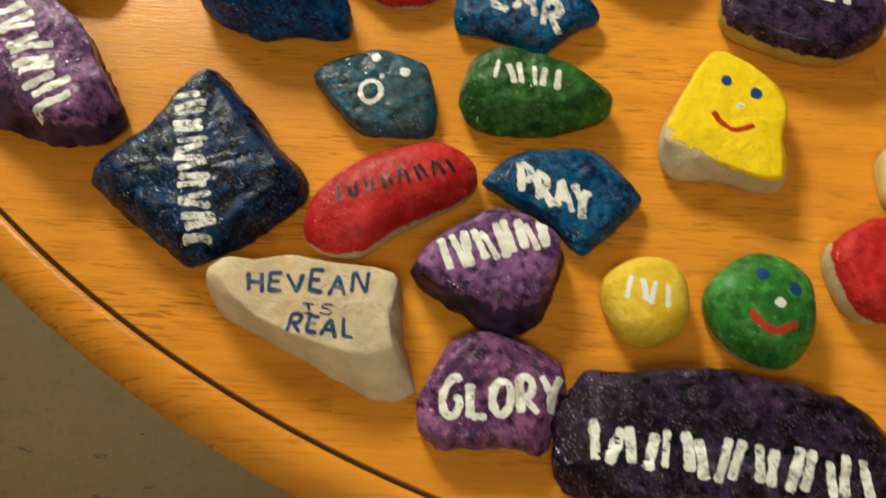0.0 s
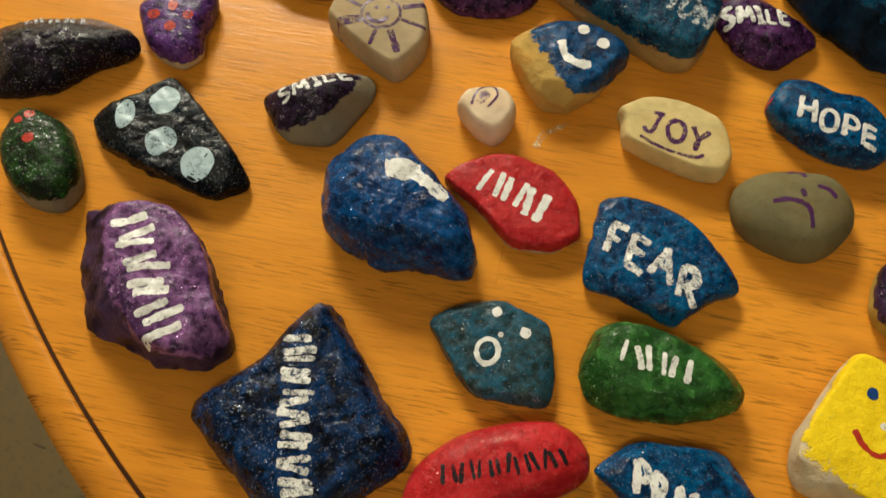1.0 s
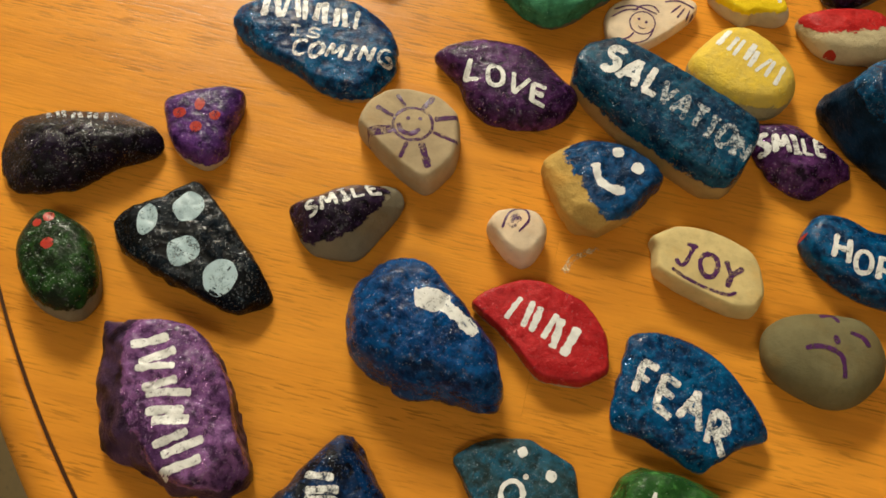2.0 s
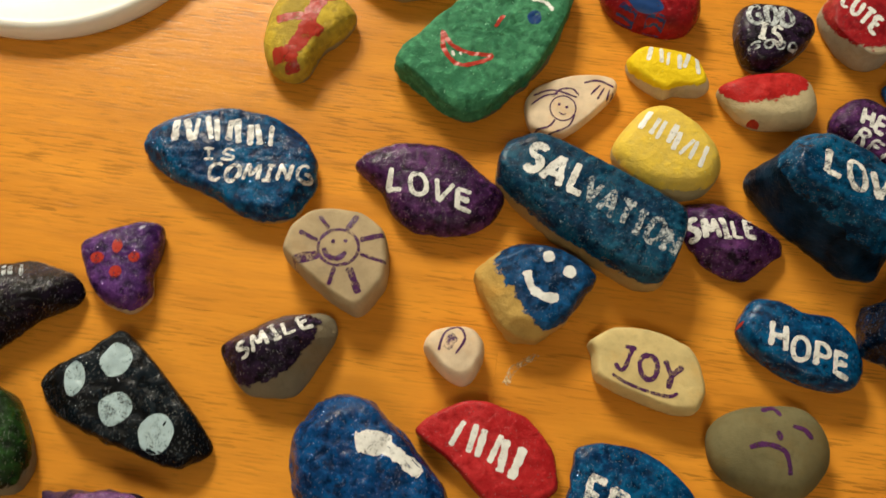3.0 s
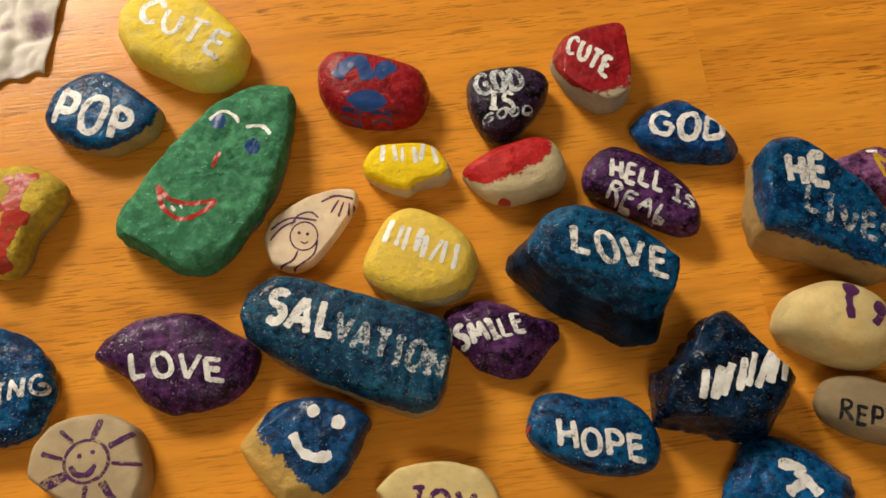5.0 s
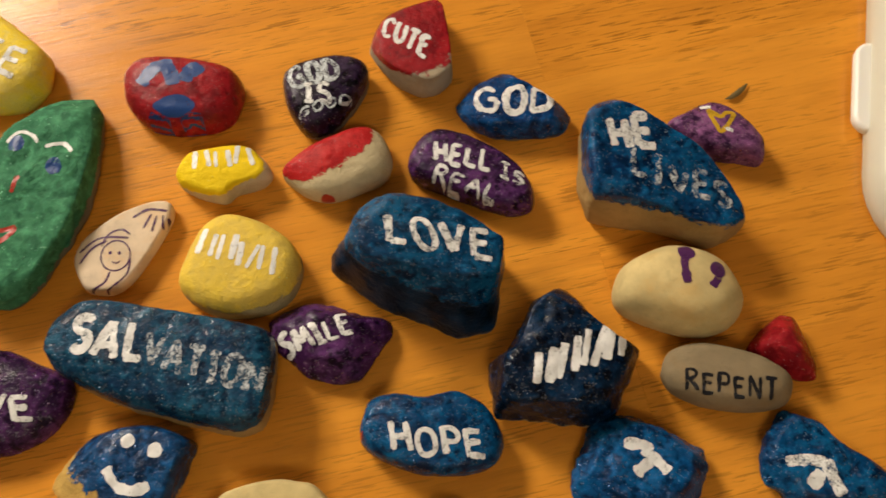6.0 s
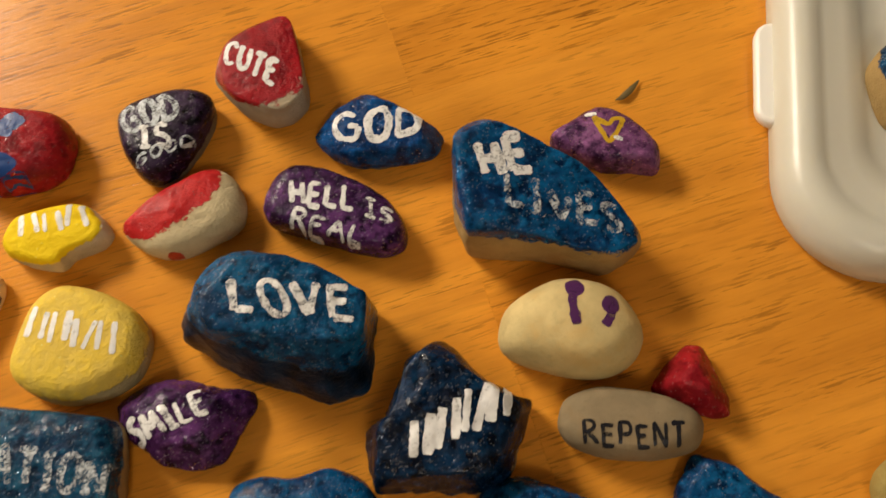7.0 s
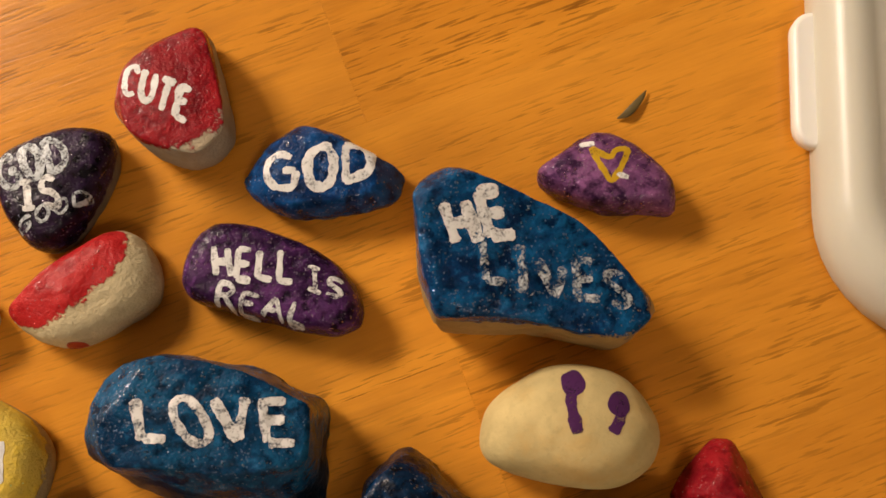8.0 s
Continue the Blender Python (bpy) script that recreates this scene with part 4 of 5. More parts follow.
painted_stone("boxnavy", "dark teal painted stone in the tray", (0.492, 0.577), 18, [(-15, 5), (-11, -1), (-5, -8), (10, -10), (16, 3), (5, 11), (-8, 11)], soft=0.8, boxy=0.85, flat=0.55, dome=0.035, rough=0.35, base=TOP + 0.012, mat=DEEPTEAL)

# ---- lettering and brush marks, in millimetres about each stone's middle ----
lettering("hope", "HOPE", (-15.9, -6.1), (19.7, -15.8), (0.8, 10.8), WHITE, 0.1)
lettering("joy", "JOY", (-15.0, -3.8), (13.5, -9.8), (1.2, 12.4), INKPURPLE, 0.35, 0.19)
stroke("joy", [(-16.2, -6.6), (-10.0, -9.4), (0.0, -11.8), (9.5, -12.6), (13.5, -10.5)], 1.5, INKPURPLE, 0.4)
lettering("god", "GOD", (-18.2, -2.9), (16.3, -9.8), (3.0, 12.5), WHITE, 0)
lettering("he_lives", "HE", (-20.0, 11.5), (-2.0, 7.5), (1.4, 13.5), WHITE, 0.3, 0.26)
lettering("he_lives", "LIVES", (-14.5, -2.0), (25.0, -22.0), (2.4, 11.0), THINWHITE, 0.75)
lettering("hell", "HELL", (-14.9, 6.0), (8.6, -5.8), (2.7, 9.5), WHITE, 0.1)
lettering("hell", "IS", (12.4, -8.9), (21.6, -15.7), (2.3, 6.4), WHITE, 0.5)
lettering("hell", "REAL", (-18.2, -3.3), (6.9, -19.8), (4.2, 5.6), WHITE, 0.4)
lettering("god_is_good", "GOD", (-15.4, 3.6), (7.2, 1.4), (-0.2, 12.2), THINWHITE, 0.5)
lettering("god_is_good", "IS", (-10.4, -6.4), (1.7, -8.2), (1.1, 9.6), WHITE, 0.3)
lettering("god_is_good", "GOOD", (-14.5, -13.6), (9.9, -9.8), (1.4, 4.6), THINWHITE, 0.5)
lettering("cute", "CUTE", (-16.9, 5.8), (0.7, -12.5), (4.9, 9.6), WHITE, 0)
lettering("repent", "REPENT", (-20.4, -3.7), (14.5, -15.6), (2.2, 7.4), BLACK, 0, 0.19)
lettering("love_teal", "LOVE", (-18.5, 2.0), (21.5, -12.5), (0.4, 13.0), WHITE, 0.35)
lettering("love_purple", "LOVE", (-18.5, -8.5), (23.2, -13.5), (-0.1, 10.3), WHITE, 0.2)
lettering("salvation", "SAL", (-33.4, 10.2), (-4.4, -1.3), (5.7, 14.8), WHITE, 0.1)
lettering("salvation", "VATION", (-3.2, -2.0), (42.3, -23.2), (3.8, 11.9), THINWHITE, 0.7)
lettering("smile_purple", "SMILE", (-19.4, -5.0), (10.7, -1.3), (-2.9, 9.5), WHITE, 0.3)
lettering("smile_plum", "SMILE", (-12.2, -8.6), (14.8, 13.1), (-4.7, 6.3), WHITE, 0.4)
lettering("fear", "FEAR", (-26.6, -2.3), (15.0, -19.3), (1.8, 14.6), WHITE, 0.5)
lettering("pray", "PRAY", (-16.9, -0.3), (12.4, -12.0), (-1.8, 13.9), WHITE, 0.3)
lettering("glory", "GLORY", (-18.4, -12.2), (26.0, -7.5), (-0.9, 13.5), WHITE, 0.2)
lettering("heaven", "HEVEAN", (-26.5, 2.0), (20.5, 4.5), (-1.2, 8.4), INKBLUE, 0.2, 0.19)
lettering("heaven", "IS", (-3.5, -5.0), (8.0, -5.0), (-0.3, 4.2), INKBLUE, 0.5)
lettering("heaven", "REAL", (-8.5, -12.6), (16.5, -13.4), (0.0, 7.2), INKBLUE, 0.1)
bars("blue_flat", 5, (-28.7, 3.7), (22.3, 8.7), (-3.3, 13.5), WHITE, 0.3)
lettering("blue_flat", "IS", (-10.6, -4.1), (4.5, -2.2), (-0.9, 5.7), WHITE, 0.4)
lettering("blue_flat", "COMING", (-5.8, -14.9), (42.8, -7.3), (-0.2, 8.8), WHITE, 0.5)
lettering("cute_yellow", "CUTE", (-20.3, 8.9), (20.0, -19.8), (5.8, 11.8), WHITE, 0.2)
lettering("pop", "POP", (-24.0, -4.5), (12.0, -22.0), (6.4, 17.0), WHITE, 0, 0.2)
bars("yellow_small", 3, (-13.4, 2.5), (15.3, -1.7), (0.7, 10.0), WHITE, 0.1)
bars("mustard_lump", 4, (-17.7, 6.4), (14.9, -11.7), (4.9, 11.5), WHITE, 0)
bars("teal_shard", 4, (-18.0, -14.0), (22.0, -9.0), (7.5, 15.0), WHITE, 0.1)
bars("green_chunk", 3, (-18.9, -1.5), (11.3, -6.4), (-0.6, 10.7), WHITE, 0.2)
bars("red_flat", 3, (-17.6, 0.8), (13.8, -10.2), (3.7, 14.7), WHITE, 0.1)
bars("lilac_tall", 5, (-28.0, 19.0), (7.0, -29.0), (15.5, 8.5), WHITE, 0.2)
bars("navy_rhomb", 8, (-17.0, 33.0), (3.0, -35.0), (13.5, 3.2), WHITE, 0.5)
bars("lilac_wedge", 5, (-17.0, -9.0), (23.0, 7.0), (-6.5, 14.5), WHITE, 0)
bars("plum_long", 8, (-56.7, -10.2), (43.5, -16.1), (1.5, 16.1), WHITE, 0.3)
bars("mustard_ball", 2, (-11.0, -3.8), (7.5, -7.3), (1.6, 11.0), WHITE, 0)
bars("red_loaf", 7, (-20.0, -9.4), (26.1, 9.3), (-3.5, 7.4), BLACK, 0.3)
bars("plum_block", 4, (-21.2, 5.5), (16.5, -1.5), (3.6, 14.5), WHITE, 0.1)
bars("plum_ridge", 4, (-17.1, 9.2), (12.2, 16.8), (-5.3, 6.6), THINWHITE, 0.6)
blob("slate_face", (-1.1, 15.2), 2.1, 2.3, WHITE, 0, 0.26)
blob("slate_face", (12.5, 8.7), 2.4, 2.5, WHITE, 0, 0.28)
blob("slate_face", (2.6, 5.6), 1.2, 1.2, WHITE, 0, 0.26)
stroke("slate_face", [(-1.3 + 4.5 * math.cos(a), -2.8 + 5.5 * math.sin(a)) for a in (0, 0.79, 1.57, 2.36, 3.14, 3.93, 4.71, 5.5)], 2.2, WHITE, 0, "painted_ring", True)
blob("yellow_smile", (-3.3, 20.4), 2.4, 2.7, EYEBLUE, 0, 0.1)
blob("yellow_smile", (9.2, 15.2), 2.5, 3.0, EYEBLUE, 0, 0.12)
stroke("yellow_smile", [(-9.5, 4.1), (-6.5, -0.7), (-0.7, -4.4), (7.6, -1.3)], 2.4, RED, 0)
blob("yellow_smile", (2.0, 8.0), 1.9, 1.5, WHITE, 0.2, 0.08)
blob("green_smile", (-1.6, 9.9), 2.4, 2.6, EYEBLUE, 0, 0.08)
blob("green_smile", (10.8, 4.8), 2.4, 2.7, EYEBLUE, 0, 0.17)
blob("green_smile", (4.3, -1.8), 2.2, 2.0, WHITE, 0.1, 0.28)
stroke("green_smile", [(-6.7, -5.7), (-3.0, -10.6), (3.4, -12.8), (10.7, -9.0)], 2.8, RED, 0.1)
blob("smiley", (4.1, 15.7), 2.8, 2.8, WHITE, 0, 0.04)
blob("smiley", (14.6, 9.8), 3.1, 3.2, WHITE, 0, 0.03)
stroke("smiley", [(-5.1, 6.5), (-1.6, -1.1), (4.7, -4.7), (11.2, -3.6)], 4.2, WHITE, 0)
stroke("sad", [(-11.4, -1.4), (-4.8, 1.0), (3.8, -1.0), (6.6, -10.3)], 2.2, INKPURPLE, 0.3)
stroke("sad", [(-5.9, 16.5), (-0.7, 18.7), (1.9, 15.1)], 2, INKPURPLE, 0.3)
stroke("sad", [(6.8, 11.2), (12.4, 10.3), (15.7, 7.0)], 2, INKPURPLE, 0.3)
blob("sad", (1.2, 5.8), 1.4, 2.2, INKPURPLE, 0.3, 0.33)
stroke("tooth", [(-6.7, -1.6), (-5.3, 6.9), (0.3, 10.9), (4.1, 5.8), (1.1, -2.1)], 1.1, INKPURPLE, 0.1)
stroke("tooth", [(-3.6, -0.5), (-2.0, 4.0), (0.2, 6.0)], 4.5, INKPURPLE, 0.75)
blob("draw", (-4.8, -2.0), 0.8, 0.8, INKPURPLE, 0.1)
blob("draw", (-0.8, -3.0), 0.8, 0.8, INKPURPLE, 0.1)
stroke("draw", [(-4.4, -6.4), (-2.4, -7.6), (-0.6, -6.8)], 0.7, INKPURPLE, 0.2)
stroke("draw", [(-8.6, 2.0), (-5.0, 7.2), (1.0, 8.4), (4.6, 5.0)], 0.9, INKPURPLE, 0.3)
stroke("draw", [(22.0, 10.5), (20.6, 4.8)], 0.9, INKPURPLE, 0.3)
stroke("sun", [(1.0 + 9.5 * math.cos(a), 3.6 + 9.1 * math.sin(a)) for a in (0, 0.79, 1.57, 2.36, 3.14, 3.93, 4.71, 5.5)], 1.5, INKPURPLE, 0.45, "painted_ring", True)
stroke("sun", [(3.0, 12.8), (6.4, 21.4)], 2.7, INKPURPLE, 0.45)
stroke("sun", [(10.2, 9.0), (20.4, 14.0)], 2.4, INKPURPLE, 0.45)
stroke("sun", [(11.6, 2.0), (24.1, 0.5)], 1.7, INKPURPLE, 0.45)
stroke("sun", [(7.9, -5.3), (14.5, -16.7)], 3.4, INKPURPLE, 0.45)
stroke("sun", [(1.3, -6.6), (0.3, -15.2)], 2.0, INKPURPLE, 0.45)
stroke("sun", [(-7.2, -1.6), (-18.7, -5.6)], 4.4, INKPURPLE, 0.45)
stroke("sun", [(-9.2, 5.3), (-18.6, 8.6)], 2.0, INKPURPLE, 0.45)
stroke("sun", [(-5.2, 12.1), (-11.0, 17.9)], 1.9, INKPURPLE, 0.45)
stroke("sun", [(-5.8, 2.2), (-2.9, -1.6), (2.1, -1.8), (5.0, 1.8)], 2.5, INKPURPLE, 0.45)
blob("sun", (-2.0, 6.1), 1.0, 1.1, INKPURPLE, 0.2, 0.0)
blob("sun", (3.7, 7.2), 1.0, 1.0, INKPURPLE, 0.2, 0.0)
blob("green", (2.3, 27.8), 3.8, 4.2, EYEBLUE, 0, -0.08)
blob("green", (18.7, 12.9), 3.7, 4.1, EYEBLUE, 0, 0.0)
stroke("green", [(-2.5, 30.5), (4.6, 33.8), (10.4, 30.1), (12.0, 26.2)], 1.6, WHITE, 0)
stroke("green", [(15.5, 23.7), (23.3, 24.1), (27.4, 18.4)], 1.9, WHITE, 0)
stroke("green", [(2.8, 11.1), (-0.4, 3.0)], 2.2, RED, 0.2)
stroke("green", [(-26.9, -3.2), (-24.1, -15.0), (-16.0, -22.0), (-6.6, -20.3), (0.5, -14.6), (-11.0, -14.8), (-20.8, -11.4), (-26.3, -4.0)], 2.2, RED, 0)
stroke("green", [(-20.0, -15.0), (-18.5, -17.8)], 1.6, WHITE, 0)
stroke("green", [(-15.9, -14.8), (-15.0, -16.5)], 1.6, WHITE, 0)
stroke("star", [(5.4, 20.4), (1.4, 7.4), (0.4, -6.6), (-5.3, -18.7), (-13.3, -21.6)], 8, RED, 0.2)
stroke("star", [(-4.1, 19.1), (1.2, 15.8), (11.4, 19.6)], 4.4, RED, 0.2)
stroke("star", [(-15.9, -1.0), (-7.1, 2.4), (1.2, 2.5)], 4.4, RED, 0.2)
stroke("star", [(0.8, -0.7), (8.5, -4.7)], 6, RED, 0.3)
stroke("star", [(-4.7, -17.2), (-2.8, -24.0), (-1.3, -28.0)], 6.5, RED, 0.3)
stroke("red_blotch", [(-17.5, 2.2), (-11.4, 9.0), (-5.7, 10.7), (-2.5, 3.2), (-2.3, -1.7)], 7, EYEBLUE, 0)
stroke("red_blotch", [(2.8, -0.8), (7.1, 6.2), (10.4, 1.5)], 7, EYEBLUE, 0)
blob("red_blotch", (-3.2, -12.1), 9.1, 5.4, EYEBLUE, 0, -0.16)
stroke("red_blotch", [(-16.7, -15.1), (-11.9, -17.6), (-7.0, -19.5)], 7, EYEBLUE, 0.2)
stroke("red_blotch", [(-1.3, -21.0), (3.4, -20.7), (8.2, -21.9)], 7, EYEBLUE, 0.2)
blob("spots", (-25.3, 0.5), 4.5, 7.9, PALEBLUE, 0.3, 0.27)
blob("spots", (-9.9, 12.2), 6.9, 7.7, PALEBLUE, 0, 0.27)
blob("spots", (-3.6, -9.5), 7.4, 7.2, PALEBLUE, 0.4, 0.25)
blob("spots", (16.7, -17.3), 7.8, 8.5, PALEBLUE, 0.2, 0.24)
blob("splotch", (-3.5, 12.0), 6.5, 5.0, WHITE, 0.2, -0.3)
stroke("splotch", [(-10.5, 11.0), (-3.0, 13.5), (4.0, 12.5)], 7.5, WHITE, 0.1)
stroke("splotch", [(1.0, 12.0), (9.0, 8.5), (18.5, 3.0)], 6.0, WHITE, 0.15)
blob("violet_dots", (-7.6, -1.7), 3.1, 2.9, RED, 0.3, 0.08)
blob("violet_dots", (-0.3, 5.5), 2.5, 3.5, RED, 0.3, 0.22)
blob("violet_dots", (9.0, 1.6), 2.7, 2.8, RED, 0.3, 0.36)
blob("violet_dots", (2.8, -7.1), 2.8, 2.8, RED, 0.3, 0.24)
blob("green_specks", (-10.2, 17.0), 2.4, 2.7, RED, 0.3, 0.38)
blob("green_specks", (-4.2, 4.2), 2.7, 2.6, RED, 0.2, 0.21)
blob("green_specks", (-13.6, 12.6), 2.0, 2.0, RED, 0.4, 0.15)
blob("drip", (-6.6, -16.6), 3.0, 0.8, RED, 0.1, -0.13)
stroke("heart", [(-2.5, 11.1), (-1.5, 2.5), (0.2, -1.8), (8.2, 5.9), (4.8, 7.4), (1.8, 5.9), (-2.5, 11.1)], 2.1, GOLD, 0)
stroke("heart", [(-5.2, 13.5), (-0.8, 12.1)], 2, WHITE, 0.2)
stroke("heart", [(2.0, -0.4), (5.1, -2.7)], 2, WHITE, 0.2)
stroke("egg", [(6.2, 12.4), (3.1, 6.1), (1.8, -2.5)], 3.6, INKPURPLE, 0.3)
blob("egg", (5.9, 11.7), 3.6, 4.1, INKPURPLE, 0, -0.3)
stroke("egg", [(16.8, 2.6), (15.6, -1.8), (11.5, -5.6)], 3.4, INKPURPLE, 0.3)
blob("egg", (16.4, 1.5), 3.3, 3.8, INKPURPLE, 0, -0.22)
stroke("draw", [(-2.6 + 6.6 * math.cos(a), -3.8 + 7.3 * math.sin(a)) for a in (0, 0.79, 1.57, 2.36, 3.14, 3.93, 4.71, 5.5)], 0.7, INKPURPLE, 0.2, "painted_ring", True)
stroke("draw", [(-18.5, 1.1), (-8.9, 6.1), (3.7, 3.7)], 1.0, INKPURPLE, 0.3)
stroke("draw", [(-18.8, -4.4), (-12.9, 1.7), (-6.1, 4.3)], 1.0, INKPURPLE, 0.3)
stroke("draw", [(3.8, -6.4), (1.2, -13.8), (-8.3, -19.8)], 0.8, INKPURPLE, 0.3)
stroke("draw", [(-5.7, -11.1), (-8.4, -15.6), (-14.8, -18.1)], 0.8, INKPURPLE, 0.3)
stroke("draw", [(21.7, 13.7), (13.3, 16.0), (6.3, 13.3)], 1.2, INKPURPLE, 0.4)
stroke("draw", [(14.7, 13.4), (10.6, 7.0)], 0.9, INKPURPLE, 0.3)
stroke("draw", [(17.0, 12.2), (14.2, 4.7)], 0.9, INKPURPLE, 0.3)
stroke("draw", [(19.8, 11.7), (19.0, 5.4)], 0.9, INKPURPLE, 0.3)
stroke("cross", [(-4.5, 8.1), (2.5, 6.3), (6.1, 3.1)], 4.5, WHITE, 0.1)
stroke("cross", [(1.9, 4.2), (6.5, -0.9), (9.8, -6.4)], 4.5, WHITE, 0.1)
stroke("cross", [(-3.1, -4.2), (2.3, -1.6), (6.5, 0.7)], 4.5, WHITE, 0.1)
stroke("bird", [(-18.8, 1.0), (-9.9, -0.1), (-3.0, -2.9)], 4.5, WHITE, 0.5)
stroke("bird", [(-12.4, -10.0), (-9.5, -8.2), (-6.2, -5.5)], 5.5, WHITE, 0.1)
stroke("bird", [(-2.9, -1.6), (-2.8, -8.3), (-1.0, -15.8)], 5, WHITE, 0.5)
blob("hope", (-27.8, 3.6), 0.6, 1.9, RED, 0.2, -0.54)


def paint_smear(points, width):
    """A pale smudge of dried paint on the varnish."""
    flat, faces = ribbon(points, width, False, 0.0, random.Random(4))
    verts = [(x / 1000 - TABLE.location.x, y / 1000 - TABLE.location.y, TOP + 0.0003) for x, y, _ in flat]
    smear = mesh_object("paint_smear", verts, faces, paint_material((0.80, 0.62, 0.36), 0.75))
    smear.parent = TABLE
    tagged(smear, label="pale dried paint smudge")


paint_smear([(58, 396), (60, 404), (66, 410), (71, 413)], 3.2)


# ---- plastic box, lid and small litter ----
def rounded_ring(hx, hy, r, n=10):
    out = []
    for cx, cy, a0 in ((hx - r, hy - r, 0), (-hx + r, hy - r, 90), (-hx + r, -hy + r, 180), (hx - r, -hy + r, 270)):
        for i in range(n):
            a = radians(a0 + 90 * i / (n - 1))
            out.append((cx + r * math.cos(a), cy + r * math.sin(a)))
    return out


def plastic_tray(x, y, turn, hx, hy):
    """A shallow tray with a broad rolled border; x, y: its near left corner."""
    tray = tagged(new("plastic_tray"), "shallow white plastic storage tray with rounded corners", "plastic tray")
    tray.matrix_world = pose(x, y, TOP, 0, 0, turn) @ pose(hx, hy, 0)
    section = ((0.002, 0.0), (0.0, 0.004), (0.001, 0.012), (0.004, 0.018), (0.009, 0.0215), (0.014, 0.0215), (0.017, 0.0195), (0.020, 0.0185), (0.027, 0.0182), (0.032, 0.0170), (0.036, 0.0145), (0.040, 0.0126), (0.046, 0.0120))
    bm, rings = bmesh.new(), []
    for inset, z in section:
        rings.append([bm.verts.new((px, py, z)) for px, py in rounded_ring(hx - inset, hy - inset, max(0.012, 0.042 - inset * 0.6))])
    for a, b in zip(rings, rings[1:]):
        for i in range(len(a)):
            j = (i + 1) % len(a)
            bm.faces.new((a[i], a[j], b[j], b[i])).smooth = True
    bm.faces.new(rings[-1])
    bm.faces.new(list(reversed(rings[0])))
    part("tray_body", bm, PLASTIC, tray)
    bm, rings = bmesh.new(), []
    for inset, z in ((0.0008, 0.004), (0, 0.0052), (0, 0.0085), (0.0008, 0.0097), (0.002, 0.0100)):
        rings.append([bm.verts.new((-hx + 0.0022 + px, 0.0881 - hy + py, z)) for px, py in rounded_ring(0.0085 - inset, 0.0245 - inset, 0.0078 - inset)])
    for a, b in zip(rings, rings[1:]):
        for i in range(len(a)):
            j = (i + 1) % len(a)
            bm.faces.new((a[i], a[j], b[j], b[i])).smooth = True
    bm.faces.new(rings[-1])
    bm.faces.new(list(reversed(rings[0])))
    part("tab", bm, LIDWHITE, tray, "white plastic lifting tab")
    return tray


plastic_tray(0.388, 0.4751, -21.9, 0.13, 0.17)


def round_lid(x, y, r):
    lid = tagged(new("plastic_cover"), "round white plastic tub cover with a printed label", "cover")
    lid.location = (x, y, TOP)
    part("cover_body", lathe_bm([(0, 0), (r - 0.002, 0), (r - 0.0005, 0.001), (r, 0.003), (r - 0.0006, 0.0095), (r - 0.002, 0.0112), (r - 0.005, 0.0115), (r - 0.0075, 0.0105), (r - 0.009, 0.0092), (r - 0.024, 0.0090), (r - 0.026, 0.0084), (r - 0.028, 0.0090), (0, 0.0090)]), LIDWHITE, lid)
    sheet = part("label", box_bm(-0.030, -0.050, 0.0091, 0.0700, 0.04, 0.0093), paint_material((0.86, 0.85, 0.81), -0.8), lid, "white printed paper label")
    ink, blue = paint_material((0.20, 0.195, 0.19), -0.8), paint_material((0.015, 0.04, 0.20), -0.8)
    x0 = 0.022
    for i in range(22):
        w = random.choice((0.0004, 0.0004, 0.0008, 0.0012))
        part("barcode_bar", box_bm(x0, -0.047, 0.00932, x0 + w, -0.024, 0.00936), ink, lid)
        x0 += w + random.choice((0.0004, 0.0006, 0.0009))
    bm = bmesh.new()
    bmesh.ops.create_circle(bm, cap_ends=True, segments=32, radius=1.0, matrix=Matrix.Translation((0.061, -0.009, 0.0094)) @ Matrix.Diagonal((0.0075, 0.0042, 1, 1)))
    part("printed_mark", bm, blue, lid, "dark blue printed oval")
    for i, (a, b) in enumerate(((0.053, 0.074), (0.051, 0.068), (0.052, 0.075), (0.052, 0.066))):
        part("printed_line", box_bm(a, -0.0155 - 0.004 * i, 0.00932, b, -0.0143 - 0.004 * i, 0.00936), blue, lid)
    lid.rotation_euler = (0, 0, radians(3))


round_lid(-0.2299, 0.6315, 0.0958)


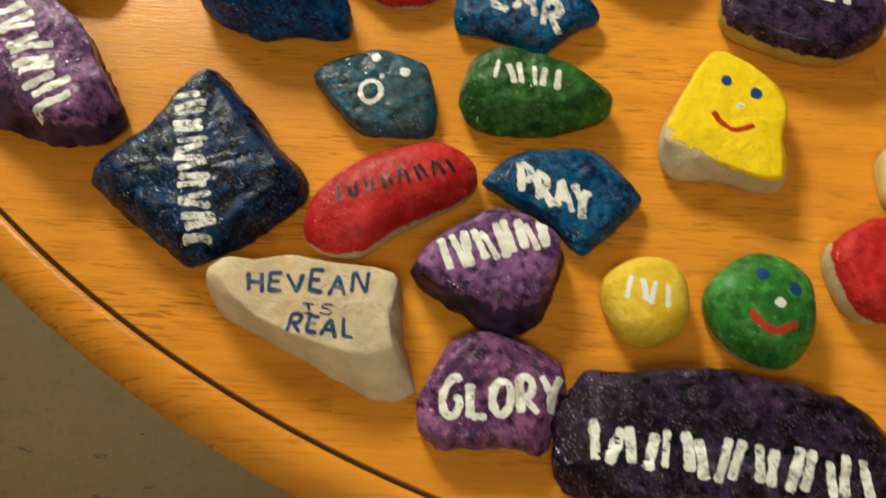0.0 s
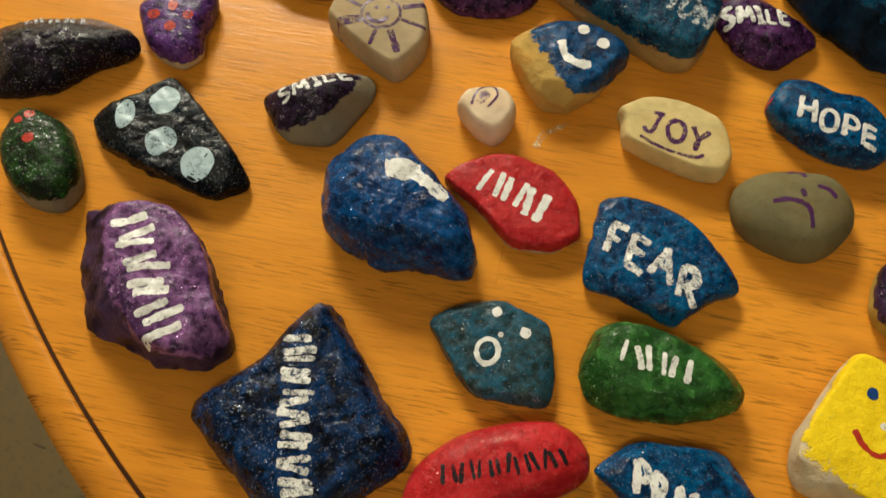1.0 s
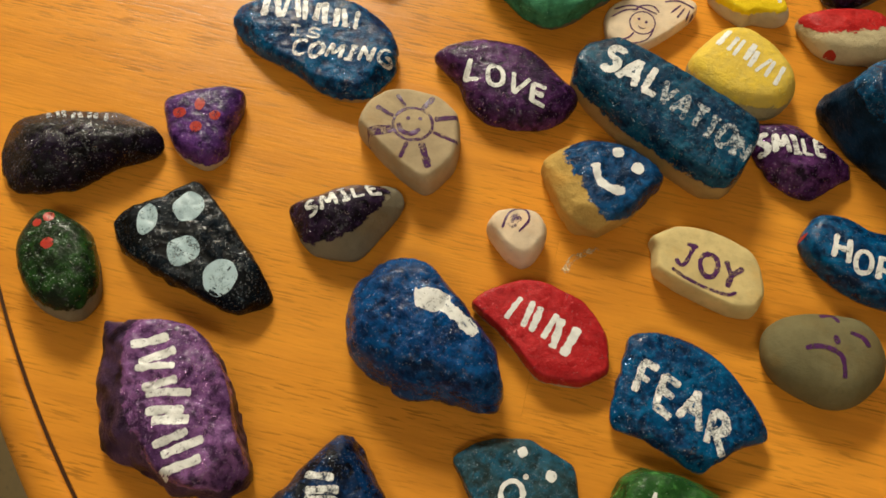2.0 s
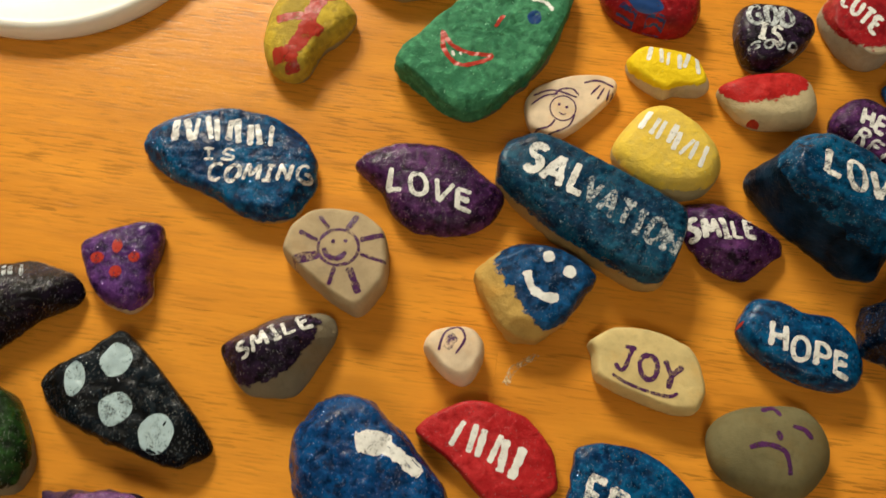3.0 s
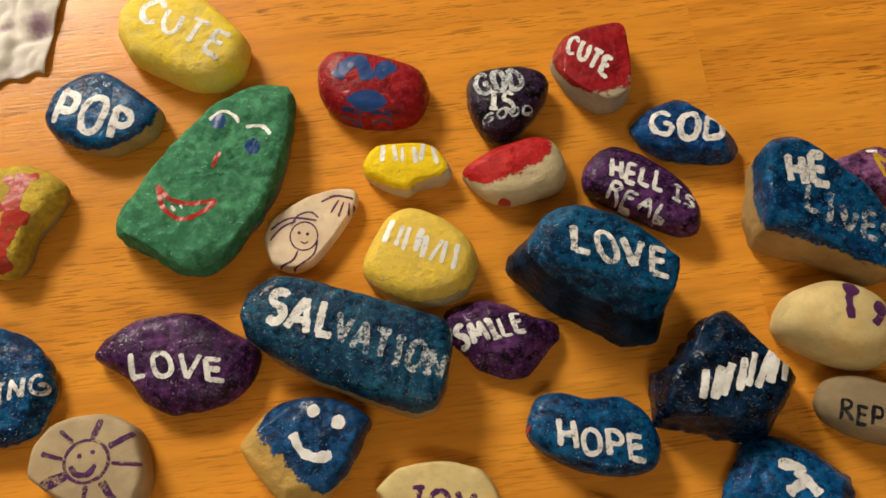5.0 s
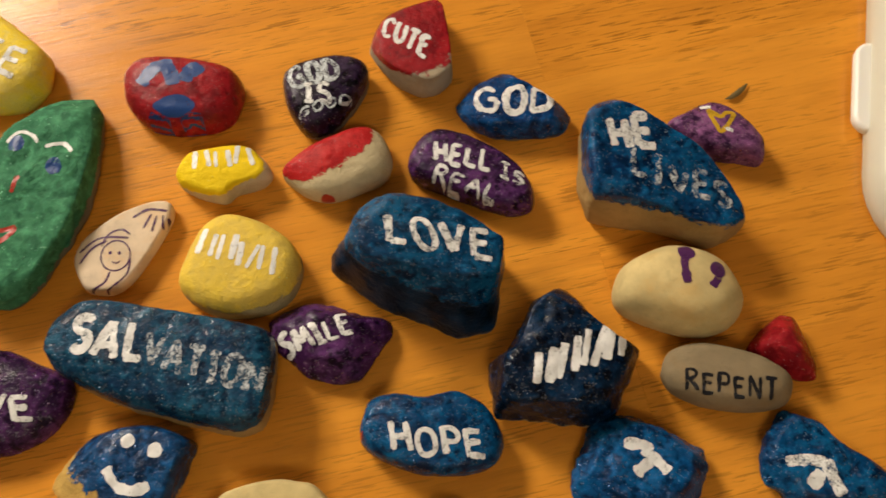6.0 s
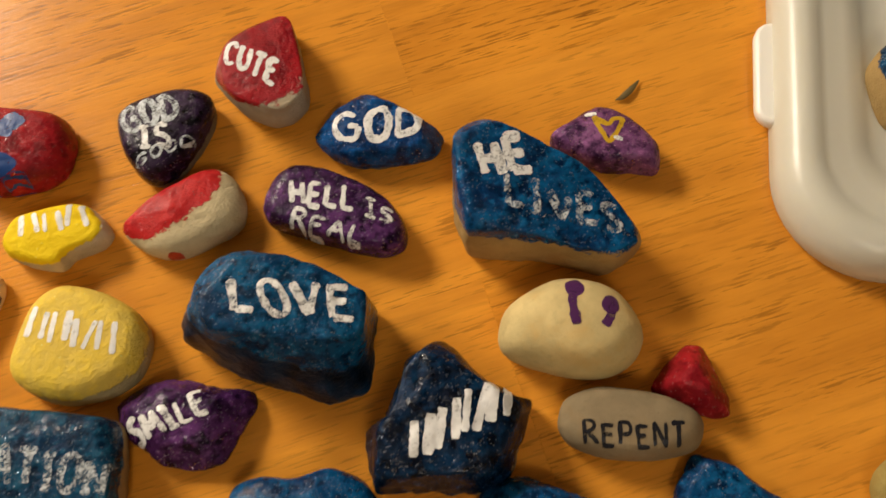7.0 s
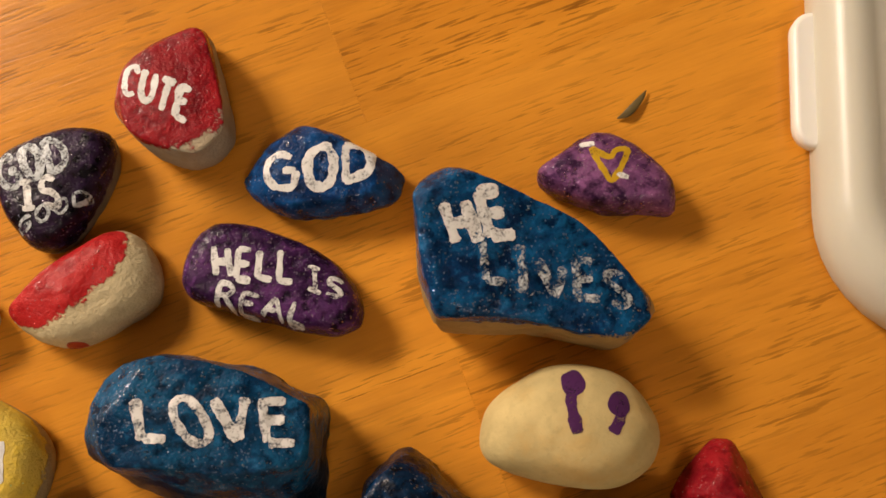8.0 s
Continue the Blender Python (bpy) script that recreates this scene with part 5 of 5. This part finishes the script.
def dried_sprig():
    """A curled dry leaf stalk."""
    verts, faces = [], []
    for i in range(9):
        t = i / 8
        p = Vector((0.3690 + -0.0120 * t, 0.5730 + -0.0050 * t - 0.004 * t * (1 - t), 0.0))
        w = 0.0020 * math.sin(math.pi * min(1.0, 0.12 + t * 0.95)) ** 0.7 + 0.0003
        for s in (-1, 0, 1):
            verts.append((p.x + s * w * 0.6, p.y + s * w, TOP + 0.0004 + (0.0006 if s else 0.0001) + 0.0006 * math.sin(math.pi * t)))
    for i in range(8):
        for s in range(2):
            a = i * 3 + s
            faces.append((a, a + 3, a + 4, a + 1))
    ob = mesh_object("dried_leaf", verts, faces, plain("dry_leaf", (0.13, 0.09, 0.025), 0.6))
    mod = ob.modifiers.new("thickness", "SOLIDIFY")
    mod.thickness = 0.0005
    tagged(ob, "small curled dry olive-coloured leaf on the table", "leaf")


dried_sprig()


def paper_towel():
    """A crumpled paper towel with paint wiped on it, beside the cover."""
    m, n, l, b = material("stained_paper")
    v = coords(n, l)
    stain = noise_node(n, l, v, 45, 4)
    col = mix(n, l, ramp(n, l, stain, 0.55, 0.68), (0.74, 0.70, 0.64), (0.40, 0.26, 0.38))
    l.new(col, b.inputs["Base Color"])
    b.inputs["Roughness"].default_value = 0.9
    l.new(bump(n, l, noise_node(n, l, v, 900, 2), 0.3, 0.0004), b.inputs["Normal"])
    nx, ny, verts, faces = 44, 50, [], []
    for j in range(ny):
        for i in range(nx):
            u, w = i / (nx - 1), j / (ny - 1)
            x = -0.126 + 0.058 * u + 0.012 * w
            y = 0.646 + 0.085 * w + 0.006 * noise.noise(Vector((u * 5, 3.1, w))) + 0.010 * (u - 0.35) ** 2
            edge = min(1.0, 5 * min(u, 1 - u, w, 1 - w))
            fold = abs(noise.noise(Vector((x * 38, y * 38, 1.7)))) * 0.014 + abs(noise.noise(Vector((x * 95, y * 95, 4.2)))) * 0.005
            verts.append((x, y, TOP + 0.0012 + fold * (0.35 + 0.65 * edge)))
    for j in range(ny - 1):
        for i in range(nx - 1):
            a = j * nx + i
            faces.append((a, a + 1, a + nx + 1, a + nx))
    ob = mesh_object("paper_towel", verts, faces, m)
    mod = ob.modifiers.new("thickness", "SOLIDIFY")
    mod.thickness, mod.offset = 0.0005, 0
    tagged(ob, "crumpled white paper towel with purple paint stains", "paper towel")


paper_towel()
